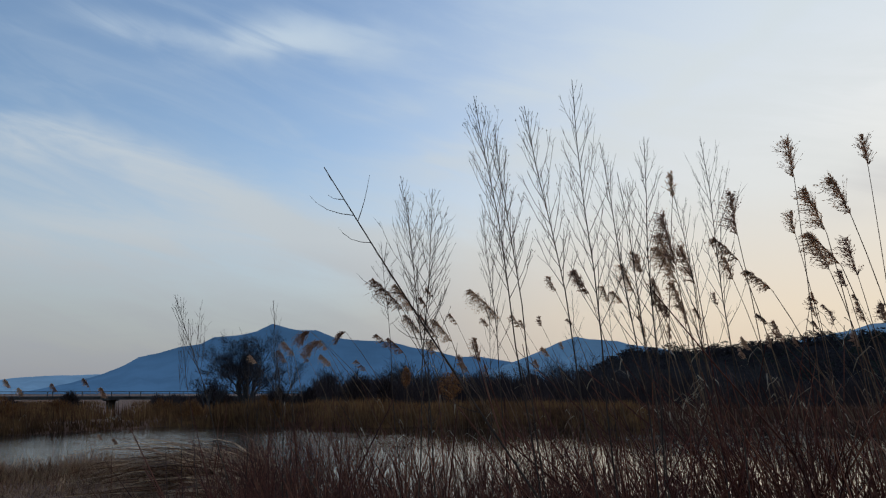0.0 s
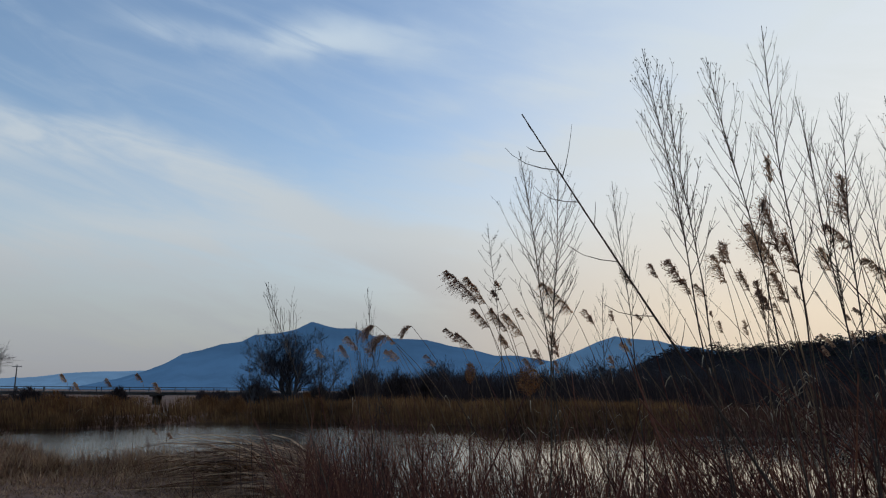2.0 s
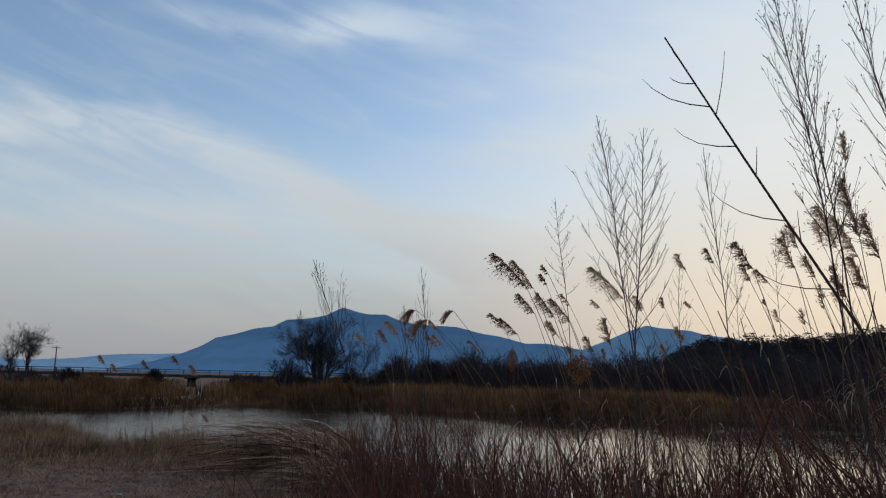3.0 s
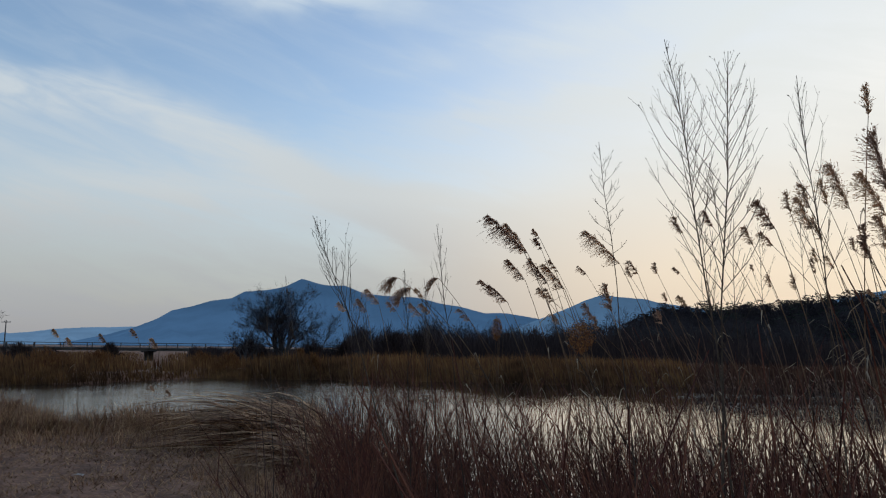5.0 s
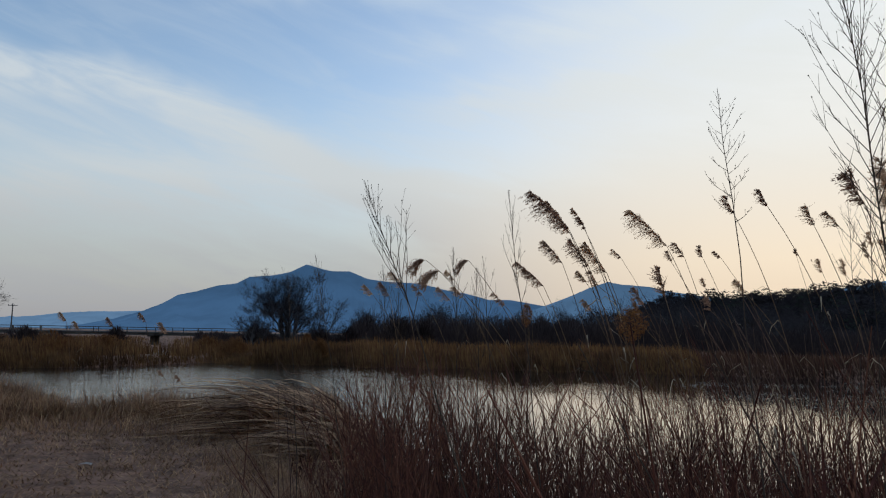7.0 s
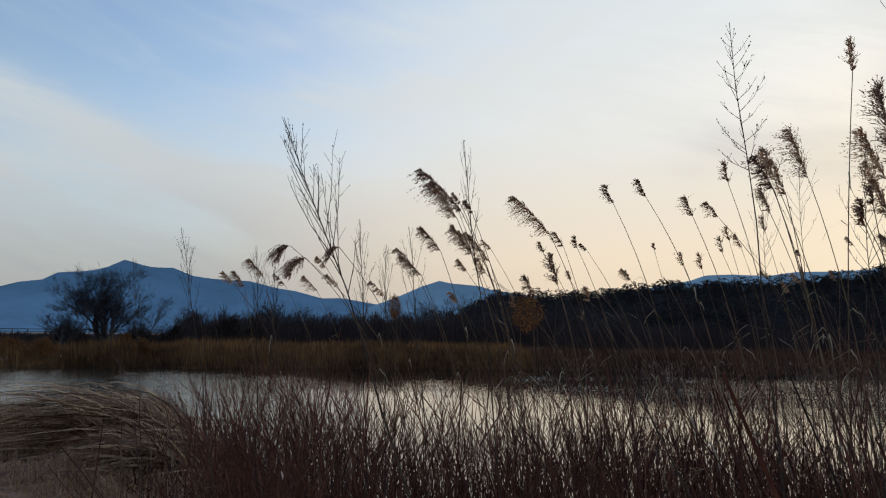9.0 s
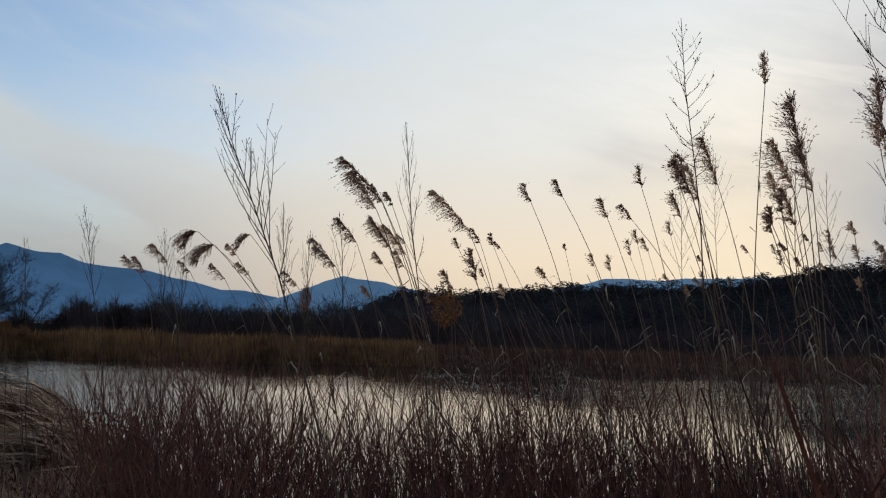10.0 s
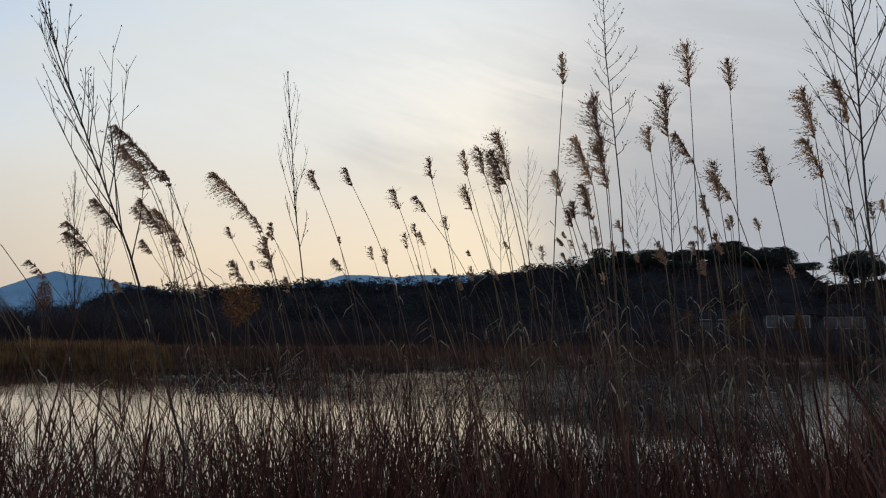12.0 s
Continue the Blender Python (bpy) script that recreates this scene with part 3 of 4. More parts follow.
far_reeds(201, 16000, lambda r: ((x := r.uniform(-19, 7)), far_shore(x) + 0.2 + 16 * r.random() ** 1.6), 0.75, 1.4, M_FARREED, "tan dry reed bed along the far shore")
far_reeds(202, 9000, lambda r: ((x := r.uniform(-48, -21)), far_shore(x) + 0.2 + 22 * r.random() ** 1.5), 0.6, 1.35, M_FARREED, "orange-brown dry reed bed on the far spit")
far_reeds(203, 12000, lambda r: ((x := r.uniform(4, 60)), far_shore(x) + 0.2 + 18 * r.random() ** 1.4), 0.7, 1.2, M_DULL, "dull brown dry grass on the far shore below the hill")
far_reeds(206, 14000, lambda r: (r.uniform(-120, -14), r.uniform(52, 112)), 0.5, 1.0, M_FARREED, "dry grass of the flat field round the bridge", "field_grass")
far_reeds(204, 16000, lambda r: ((x := r.uniform(-46, 7)), far_shore(x) + 0.12 + 1.6 * r.random()), 0.28, 0.6, M_FARREED, "low brown grass that hangs over the far shore", "shore_grass")
far_reeds(205, 9000, lambda r: ((x := r.uniform(5, 58)), far_shore(x) + 0.12 + 1.8 * r.random()), 0.25, 0.5, M_DULL, "low dark grass along the shore below the hill", "shore_grass")
rng = random.Random(5)
for az, dist, w, h, label in ((-26.6, 50, 3.4, 1.6, "rounded clump of rusty reeds by the channel"), (-24.6, 48, 3.0, 1.5, "rounded clump of rusty reeds by the channel"), (-33.4, 47, 3.4, 1.6, "brown clump of dry reeds on the spit"), (-36.5, 44, 4.2, 1.7, "brown clump of dry reeds on the spit"), (-19.5, 50, 1.6, 1.9, "orange shrub in front of bare trees"), (-18.5, 46, 1.7, 1.5, "orange shrub at the water's edge"), (52.0, 68, 4.0, 4.6, "tall rusty larch-like shrub before the houses"), (48.5, 72, 2.4, 4.4, "rusty shrub beside the pine wood"), (55.8, 70, 1.4, 4.6, "small bright orange shrub beside a house")):
    bush_mass("orange_shrub", polar(az, dist, -0.15), (w, w * 0.7, h), int(az * 10) + 500, M_WILLOW, 1500, label, "shrub")
for az, dist, w, h in ((-36.2, 64, 4, 1.5), (-32.8, 66, 2.8, 2.3), (-38.2, 60, 4.4, 2.0), (-41, 62, 6, 1.7), (-45, 62, 6, 2.2), (-23.0, 61, 4.5, 2.7), (-18.6, 60, 4.0, 2.4), (-16.2, 66, 4.0, 2.6), (-12.5, 72, 5.0, 4.0), (-10.5, 74, 4.0, 3.6)):
    bush_mass("bare_shrub", polar(az, dist, -0.15), (w, w * 0.7, h), int(az * 7) + 900, M_BRUSH, 2600, "dark round leafless shrub behind the reed bed", "shrub")


# ---- bridge ----
def bridge(a, b, deck_z):
    a, b = Vector((*a, 0)), Vector((*b, 0))
    along = (b - a).normalized()
    ob = empty("bridge", a, "long low concrete road bridge across the river", "bridge")
    ob.rotation_euler = (0, 0, math.atan2(along.y, along.x))
    length = (b - a).length
    g = Geo()
    g.box((0, -3.0, deck_z - 0.34), (length, 3.0, deck_z - 0.08))
    g.box((0, -3.3, deck_z - 0.08), (length, 3.3, deck_z + 0.02))
    part("deck", g, M_CONCRETE, ob)
    for side in (-3.2, 3.2):
        g = Geo()
        g.tube([Vector((0, side, deck_z + 0.5)), Vector((length, side, deck_z + 0.5))], [0.03, 0.03], 6)
        g.tube([Vector((0, side, deck_z + 0.26)), Vector((length, side, deck_z + 0.26))], [0.025, 0.025], 6)
        part("railing", g, M_METAL, ob)
    posts = int(length / 3)
    shared = Geo()
    shared.box((-0.04, -0.04, 0), (0.04, 0.04, 0.52))
    me = shared.mesh("post", M_METAL)
    for i in range(posts + 1):
        for side in (-3.2, 3.2):
            p = new("post", me)
            p.parent, p.location = ob, (i * 3.0, side, deck_z)
    g = Geo()
    g.box((-0.3, -0.7, -1.6), (0.3, 0.7, deck_z - 0.5))
    g.box((-0.38, -1.6, deck_z - 0.5), (0.38, 1.6, deck_z - 0.34))
    me = g.mesh("pier", M_CONCRETE)
    for i in range(int(length / 14) + 1):
        p = new("pier", me)
        p.parent, p.location = ob, (4 + i * 14.0, 0, 0)


bridge((-118.0, 62.0), (-24.0, 84.0), 1.12)

# a low white frame by the end of the bridge
hut = empty("field_gate", polar(-16.0, 70), "low white barrier at the edge of the field", "barrier")
g = Geo()
g.box((-1.6, -0.05, 0.95), (1.6, 0.05, 1.2))
part("rail", g, M_WALL, hut)
for x in (-1.5, 0, 1.5):
    g = Geo()
    g.box((x - 0.05, -0.05, -0.1), (x + 0.05, 0.05, 0.95))
    part("post", g, M_WALL, hut)


def power_pole(at, height, arms, label):
    ob = empty("power_pole", at, label, "power pole", "poles beyond the bridge")
    g = Geo()
    g.tube([Vector((0, 0, -0.2)), Vector((0, 0, height))], [0.17, 0.1], 8)
    part("pole", g, M_CONCRETE, ob)
    for a in range(arms):
        g = Geo()
        z = height - 0.5 - a * 0.9
        g.box((-1.1, -0.06, z), (1.1, 0.06, z + 0.12))
        for x in (-1.0, -0.4, 0.4, 1.0):
            g.tube([Vector((x, 0, z + 0.12)), Vector((x, 0, z + 0.35))], [0.05, 0.03], 5)
        part("crossarm", g, M_METAL, ob)


power_pole(polar(-40.8, 150), 7.0, 2, "thin concrete power pole with two crossarms")
power_pole(polar(-39.2, 185), 6.6, 1, "thin concrete power pole with one crossarm")
power_pole(polar(43.5, 150), 16.5, 1, "thin concrete power pole above the wooded hill")


def house(at, turn, size, label):
    w, d, h = size
    ob = empty("house", at, label, "house", "houses below the pines")
    ob.rotation_euler = (0, 0, radians(turn))
    g = Geo()
    g.box((-w / 2, -d / 2, -0.5), (w / 2, d / 2, h))
    part("wall", g, M_WALL, ob)
    g = Geo()
    e = 0.35
    g.v = [Vector(p) for p in ((-w / 2 - e, -d / 2 - e, h), (w / 2 + e, -d / 2 - e, h), (w / 2 + e, d / 2 + e, h), (-w / 2 - e, d / 2 + e, h), (-w / 2 + 0.8, 0, h + 1.3), (w / 2 - 0.8, 0, h + 1.3))]
    g.f = [(0, 1, 5, 4), (2, 3, 4, 5), (1, 2, 5), (3, 0, 4), (3, 2, 1, 0)]
    part("roof", g, M_ROOF, ob)
    for x in (-w * 0.3, w * 0.05, w * 0.33):
        win = Geo()
        win.box((x - 0.55, -d / 2 - 0.03, 0.9), (x + 0.55, -d / 2 - 0.005, 2.0))
        o = part("window", win, M_GLASS, ob)
        f = Geo()
        f.box((x - 0.65, -d / 2 - 0.07, 2.0), (x + 0.65, -d / 2 + 0.02, 2.1))
        f.box((x - 0.65, -d / 2 - 0.07, 0.8), (x + 0.65, -d / 2 + 0.02, 0.9))
        f.box((x - 0.65, -d / 2 - 0.07, 0.9), (x - 0.55, -d / 2 + 0.02, 2.0))
        f.box((x + 0.55, -d / 2 - 0.07, 0.9), (x + 0.65, -d / 2 + 0.02, 2.0))
        part("frame", f, M_FRAME, o)


house(polar(55.3, 88, 1.5), -55, (4.6, 4.5, 2.2), "small pale house below the pine wood")
house(polar(58.8, 90, 1.4), -58, (4.0, 4.5, 2.2), "small pale house with dark windows below the pines")
house(polar(62.5, 86, 1.3), -62, (4.4, 4.5, 2.3), "grey-walled house with a dark hipped roof")
house(polar(51.0, 92, 1.2), -50, (5.5, 4.5, 1.8), "low pale shed half hidden by brush")


# ---- near bank: grass, brush and thicket ----
def left_edge(y):
    """Where the thicket ends and the trodden ground begins."""
    return -0.85 - 0.36 * (y - 1.5) - 0.15 * math.sin(y * 1.7)


def by_path(x, y):
    """True on the trodden strip that the walk keeps to."""
    a, d = Vector((0.3, 0.0)), Vector((-1.6, 1.9))
    t = min(1.0, max(0.0, (Vector((x, y)) - a).dot(d) / d.length_squared))
    return (Vector((x, y)) - a - d * t).length < 1.0


def blade(g, rng, foot, height, bend, width, turn=None):
    a = rng.uniform(0, 2 * math.pi) if turn is None else turn + bell(rng) * 0.5
    out = Vector((math.cos(a), math.sin(a), 0))
    side = Vector((-out.y, out.x, 0))
    pts = [foot + out * bend * t * t + Vector((0, 0, height * (t - 0.35 * bend / (height + 0.01) * t * t * min(1, height)))) for t in (0, 0.4, 0.75, 1.0)]
    g.ribbon(pts, (width, width * 0.9, width * 0.6, width * 0.1), side)


def turf(seed, count, place, height, bend, width, mat, label, name="dead_grass", turn=None):
    rng, g = random.Random(seed), Geo()
    for _ in range(count):
        x, y = place(rng)
        z = ground_height(x, y)
        if z < WATER - 0.08 or by_path(x, y):
            continue
        tuft = 0.55 + 0.9 * max(0.0, 0.5 + 0.8 * noise.noise((x * 0.8, y * 0.8, seed)))
        blade(g, rng, Vector((x, y, z - 0.02)), height * (1.0 - 0.34 * ease(0.6, 2.2, x) * ease(3.7, 4.7, y)) * tuft * rng.uniform(0.5, 1.2), bend * rng.uniform(0.3, 1.3), width, turn)
    return tagged(part(name, g, mat), label, "grass", kind="stuff")


def left_bank(r):
    y = r.uniform(10.0, 17.5)
    return r.uniform(-24, left_edge(y) - 0.2), y


turf(301, 30000, left_bank, 0.24, 0.22, 0.012, M_STRAW, "matted pale dead grass along the shore")
turf(302, 32000, lambda r: ((y := r.uniform(4.5, 10.5)), r.uniform(-14, left_edge(y) + 0.3))[::-1], 0.07, 0.14, 0.013, M_STRAW, "short trampled dead grass on the bare earth")
turf(303, 5000, lambda r: ((y := r.uniform(3.0, 9.5)), left_edge(y) + bell(r) * 0.45)[::-1], 0.2, 0.22, 0.007, M_STRAW, "tangled straw at the edge of the thicket")
turf(304, 24000, lambda r: ((y := 1.9 + 3.6 * r.random() ** 0.8), left_edge(y) + (7.5 - left_edge(y)) * r.random() ** 1.3)[::-1], 0.52, 0.18, 0.004, M_UNDER, "dense dark brown undergrowth of dead weeds", "undergrowth")
turf(305, 4000, lambda r: ((y := r.uniform(5.2, 7.6)), r.uniform(left_edge(y) + 0.5, 14))[::-1], 0.26, 0.2, 0.006, M_UNDER, "brown dead weeds at the water's edge", "undergrowth")


def thicket(seed, count, place, low, high, label, lean=-0.05):
    """Close-set thin woody stems with a few side twigs."""
    rng, g = random.Random(seed), Geo()
    for _ in range(count):
        x, y = place(rng)
        z = ground_height(x, y)
        if z < WATER - 0.1 or by_path(x, y):
            continue
        h = rng.uniform(low, high) * (0.85 + 0.35 * noise.noise((x * 1.1, y * 1.1, seed))) * (1.0 - 0.34 * ease(0.6, 2.2, x) * ease(3.7, 4.7, y))
        d = Vector((lean + bell(rng) * 0.28, bell(rng) * 0.2, 1))
        c = Vector((bell(rng) * 0.16, bell(rng) * 0.10, 0))
        foot = Vector((x, y, z - 0.03))
        pts = [foot + d * h * t + c * h * t * t for t in (0, 0.35, 0.7, 1.0)]
        r = rng.uniform(0.0028, 0.006)
        g.tube(pts, (r, r * 0.85, r * 0.6, r * 0.3), 3)
        for _ in range(rng.randint(2, 5)):
            t = rng.uniform(0.25, 0.9)
            p = foot + d * h * t + c * h * t * t
            e = (d + Vector((bell(rng), bell(rng), 0.0)) * 0.7).normalized()
            L = h * rng.uniform(0.12, 0.4)
            q = p + e * L
            g.tube([p, p.lerp(q, 0.5) + Vector((0, 0, 0.02)), q + Vector((0, 0, 0.05))], (r * 0.6, r * 0.45, r * 0.25), 3)
    return tagged(part("thicket", g, M_TWIG), label, "thicket", kind="stuff")


thicket(401, 2100, lambda r: ((y := r.uniform(3.8, 7.9)), left_edge(y) * 0.8 + (9.0 - left_edge(y) * 0.8) * r.random() ** 1.5)[::-1], 0.72, 1.25, "thicket of thin dark red-brown stems before the water")
thicket(402, 500, lambda r: ((y := r.uniform(2.6, 4.6)), left_edge(y) + 0.1 + (6.4 - left_edge(y)) * r.random() ** 1.5)[::-1], 0.5, 0.85, "low thicket of dark stems beside the path")
turf(308, 9000, lambda r: (r.uniform(-9.0, 4.0), r.uniform(-4.0, 4.5)), 0.05, 0.12, 0.011, M_STRAW, "thin trampled straw on the trodden earth")
turf(307, 16000, lambda r: ((x := r.uniform(-18, -3.6)), near_shore(x) - 0.7 - 1.9 * r.random()), 0.42, 0.32, 0.014, M_STRAW, "tussocks of dead grass along the edge of the pond")
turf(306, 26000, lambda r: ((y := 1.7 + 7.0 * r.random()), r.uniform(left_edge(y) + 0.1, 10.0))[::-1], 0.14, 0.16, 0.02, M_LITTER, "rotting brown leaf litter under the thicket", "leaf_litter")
thicket(404, 170, lambda r: (r.uniform(-15, -4.2), near_shore(-8) - 0.4 - 1.6 * r.random()), 0.35, 0.8, "sparse dead stems along the open shore")
thicket(405, 280, lambda r: ((y := r.uniform(3.0, 6.8)), r.uniform(left_edge(y) + 0.25, 1.2))[::-1], 0.8, 1.2, "tall thin red-brown stems at the front of the thicket")


def dead_shoot(x, y, height, rng, label):
    """One dead woody shoot: a thin crooked stem with a few side twigs."""
    ob = empty("dead_shoot", (x, y, ground_height(x, y)), label, "shoot", "dead shoots at the front of the thicket")
    lean, bow = Vector((-0.04 + bell(rng) * 0.16, bell(rng) * 0.14, 1)), Vector((bell(rng) * 0.14, bell(rng) * 0.09, 0))

    def at(t):
        return Vector((0, 0, -0.03)) + lean * height * t + bow * height * t * t + Vector((0.006 * math.sin(9 * t + x * 7), 0.006 * math.cos(8 * t + y * 5), 0))

    g, r = Geo(), rng.uniform(0.0028, 0.0056)
    ts = [i / 7 for i in range(8)]
    g.tube([at(t) for t in ts], [r * (1 - 0.75 * t) for t in ts], 4)
    part("stem", g, M_SHOOT, ob)
    for i in range(rng.randint(3, 6)):
        t = rng.uniform(0.3, 0.92)
        p, e, length = at(t), (lean + Vector((bell(rng), bell(rng), 0.0)) * 0.6).normalized(), height * rng.uniform(0.10, 0.32)
        q = p + e * length
        g = Geo()
        g.tube([p, p.lerp(q, 0.5) + Vector((0, 0, 0.015)), q + Vector((0, 0, 0.05))], [r * 0.5, r * 0.4, r * 0.2], 3)
        part("twig", g, M_SHOOT, ob)


rng = random.Random(409)
for i in range(240):
    y = rng.uniform(2.9, 6.6)
    x = rng.uniform(left_edge(y) + 0.25, 1.6)
    if ground_height(x, y) > WATER - 0.05 and not by_path(x, y):
        dead_shoot(x, y, rng.uniform(0.8, 1.2), rng, "thin red-brown dead shoot with a few bare side twigs")
thicket(406, 260, lambda r: ((y := r.uniform(3.0, 4.5)), r.uniform(left_edge(y) + 0.2, 3.4))[::-1], 0.58, 0.85, "close-set brown stems beside the path")
thicket(408, 300, lambda r: (r.uniform(-0.2, 1.7), r.uniform(3.6, 5.6)), 0.8, 1.1, "tall dark stems among the reeds")
thicket(407, 800, lambda r: ((y := r.uniform(1.95, 2.9)), r.uniform(max(-0.2, -1.35 + 2.25 * (y - 1.9)), 2.1))[::-1], 1.15, 1.4, "tall close-set brown stems beside the path")
thicket(403, 300, lambda r: (r.uniform(5, 16), r.uniform(6, 10)), 0.6, 1.0, "thicket of thin dark stems on the far end of the bank")


# ---- tall weeds ----
def tall_weed(tip, foot, seed, label, start=0.5, spread=0.55, branches=26, reach=0.42, seeds=1.0, bow=0.03, stem=0.0036, upright=1.0):
    """A dead weed: one stem, slender branches that rise at an angle and thin out to the top, dried seed heads."""
    rng = random.Random(seed)
    z0 = ground_height(*foot) - 0.03
    ob = empty("tall_weed", (*foot, z0), label, "weed", "dead weeds on the bank")
    top = Vector(tip) - Vector((*foot, z0))
    wob = Vector((bell(rng) * bow, bell(rng) * bow, 0))

    def at(t):
        return Vector((top.x * (0.55 * t + 0.45 * t * t), top.y * (0.55 * t + 0.45 * t * t), top.z * t)) + wob * math.sin(math.pi * t) + Vector((0.004 * math.sin(t * 23 + seed), 0.004 * math.cos(t * 19 + seed), 0))

    h = top.length
    g = Geo()
    ts = [i / 14 for i in range(15)]
    g.tube([at(t) for t in ts], [stem * (1 - 0.92 * t) + 0.0004 for t in ts], 5)
    part("stem", g, M_STEM, ob, smooth=True)
    heads, twigs = Geo(), Geo()
    branches = int(branches * 0.95)
    for i in range(branches):
        t = start + (0.99 - start) * ((i + rng.random()) / branches) ** 0.9
        f = (t - start) / (1 - start)
        a = i * 2.4 + bell(rng) * 0.4
        length = min(reach, (1 - t) * h * 0.72 + 0.012) * rng.uniform(0.5, 1.0)
        p = at(t)
        out = Vector((math.cos(a), math.sin(a), 0))
        heading = (at(min(1.0, t + 0.03)) - at(t - 0.03)).normalized()
        d = (out * spread * (0.95 - 0.35 * f) + (heading * 0.75 + Vector((0, 0, 0.25))) * upright).normalized()
        q = p + d * length * 0.5
        e = (d + Vector((0, 0, 0.25)) + heading * 0.25).normalized()
        r = q + e * length * 0.5
        b = Geo()
        w = stem * (0.30 - 0.14 * f)
        b.tube([p, p.lerp(q, 0.5), q, q.lerp(r, 0.55), r], [w, w * 0.85, w * 0.7, w * 0.5, w * 0.28], 3)
        for s in range(rng.randint(4, 7) if length > 0.05 else 1):
            u = rng.uniform(0.3, 0.97)
            m = p.lerp(q, u * 2) if u < 0.5 else q.lerp(r, u * 2 - 1)
            c = (e + Vector((bell(rng), bell(rng), 0.15)) * 0.45).normalized()
            k2 = m + c * min(0.05, length * rng.uniform(0.10, 0.28))
            twigs.tube([m, m.lerp(k2, 0.6), k2], [w * 0.5, w * 0.4, w * 0.25], 3)
            if rng.random() < seeds * 0.6:
                heads.spike(k2, k2 + c * rng.uniform(0.003, 0.0065), rng.uniform(0.0018, 0.003), c.orthogonal().normalized())
                heads.spike(k2, k2 + c * rng.uniform(0.003, 0.0065), rng.uniform(0.0018, 0.003), c.cross(c.orthogonal()).normalized())
        if rng.random() < seeds:
            for _ in range(2):
                s = Vector((bell(rng), bell(rng), bell(rng))).normalized()
                heads.spike(r, r + (e + s * 0.3) * rng.uniform(0.003, 0.0065), rng.uniform(0.0018, 0.003), s)
        part("branch", b, M_STEM, ob)
    if twigs.v:
        tagged(part("twig_spray", twigs, M_STEM, ob, "hair-thin dark side twigs"), kind="stuff")
    if heads.v:
        tagged(part("seed_spray", heads, M_SEED, ob, "tiny dark dried seed heads"), kind="stuff")
    return ob


W1, W2 = "tall dead weed with fine upswept seeded branches", "tall dead weed with bare forking branches"
W3, W4 = "tall dead weed with a broad fan of thin branches", "slender dead weed with dark seed heads"
tall_weed((0.18, 1.72, 2.12), (0.42, 1.80), 1, W1, 0.76, 0.62, 46, 0.17, 1.0)
tall_weed((0.225, 1.74, 2.05), (0.43, 1.84), 21, W1, 0.80, 0.55, 34, 0.13, 1.0)
tall_weed((0.30, 1.68, 2.07), (0.45, 1.78), 2, W1, 0.78, 0.62, 38, 0.14, 0.8)
tall_weed((0.41, 1.68, 2.13), (0.56, 1.74), 3, W2, 0.72, 0.72, 40, 0.20, 0.15)
tall_weed((0.47, 1.70, 1.98), (0.57, 1.76), 23, W2, 0.74, 0.7, 26, 0.18, 0.1)
tall_weed((0.586, 1.79, 2.02), (0.68, 1.84), 4, W2, 0.76, 0.66, 30, 0.15, 0.1)
tall_weed((0.52, 1.78, 1.93), (0.63, 1.86), 24, W2, 0.76, 0.7, 26, 0.16, 0.1)
tall_weed((0.78, 2.03, 2.10), (0.88, 2.06), 5, W2, 0.74, 0.7, 36, 0.18, 0.2)
tall_weed((0.70, 2.02, 1.95), (0.84, 2.06), 25, W2, 0.74, 0.7, 28, 0.16, 0.1)
tall_weed((-0.14, 2.50, 2.16), (0.02, 2.56), 6, W3, 0.74, 0.85, 46, 0.25, 0.7, 0.02, 0.0042)
tall_weed((-0.01, 2.40, 2.08), (-0.06, 2.46), 7, W3, 0.72, 0.85, 46, 0.26, 0.7, 0.02, 0.0046)
tall_weed((-0.06, 2.55, 1.72), (0.0, 2.55), 26, W2, 0.74, 0.8, 22, 0.18, 0.2)
tall_weed((0.15, 2.45, 2.03), (0.24, 2.5), 27, W2, 0.76, 0.6, 30, 0.18, 0.2)
tall_weed((-0.285, 2.885, 2.005), (-0.16, 2.92), 8, "slender dead weed with spare curved side branches", 0.83, 1.15, 28, 0.09, 0.8, 0.015, 0.0034, 0.7)
tall_weed((0.14, 3.10, 1.80), (0.18, 3.1), 28, W2, 0.8, 0.9, 18, 0.14, 0.1, 0.015, 0.003)
tall_weed((-1.25, 3.09, 1.83), (-0.72, 3.12), 9, "leaning dead weed with upright branches and seed heads", 0.78, 0.46, 28, 0.24, 1.0, 0.02, 0.0046)
tall_weed((-0.832, 3.17, 1.81), (-0.66, 3.2), 10, "slender dead weed with a few bare twigs", 0.8, 0.5, 18, 0.13, 0.1, 0.02, 0.0032)
tall_weed((-0.95, 3.6, 1.66), (-0.82, 3.6), 30, "slender dead weed with a few bare twigs", 0.78, 0.5, 16, 0.14, 0.2, 0.02, 0.0032)
tall_weed((-1.83, 4.36, 1.75), (-1.60, 4.4), 11, W4, 0.8, 0.45, 18, 0.15, 1.0, 0.02, 0.0036)
tall_weed((-2.40, 5.5, 1.74), (-2.26, 5.5), 12, W4, 0.82, 0.35, 12, 0.12, 1.0, 0.02, 0.0036)
tall_weed((-1.65, 5.0, 1.76), (-1.60, 5.0), 13, "bushy dead weed with many upright twigs", 0.7, 0.5, 30, 0.22, 1.0, 0.02, 0.0036)
tall_weed((-1.56, 5.02, 1.66), (-1.60, 5.05), 33, "bushy dead weed with many upright twigs", 0.7, 0.5, 26, 0.2, 1.0, 0.02, 0.0036)
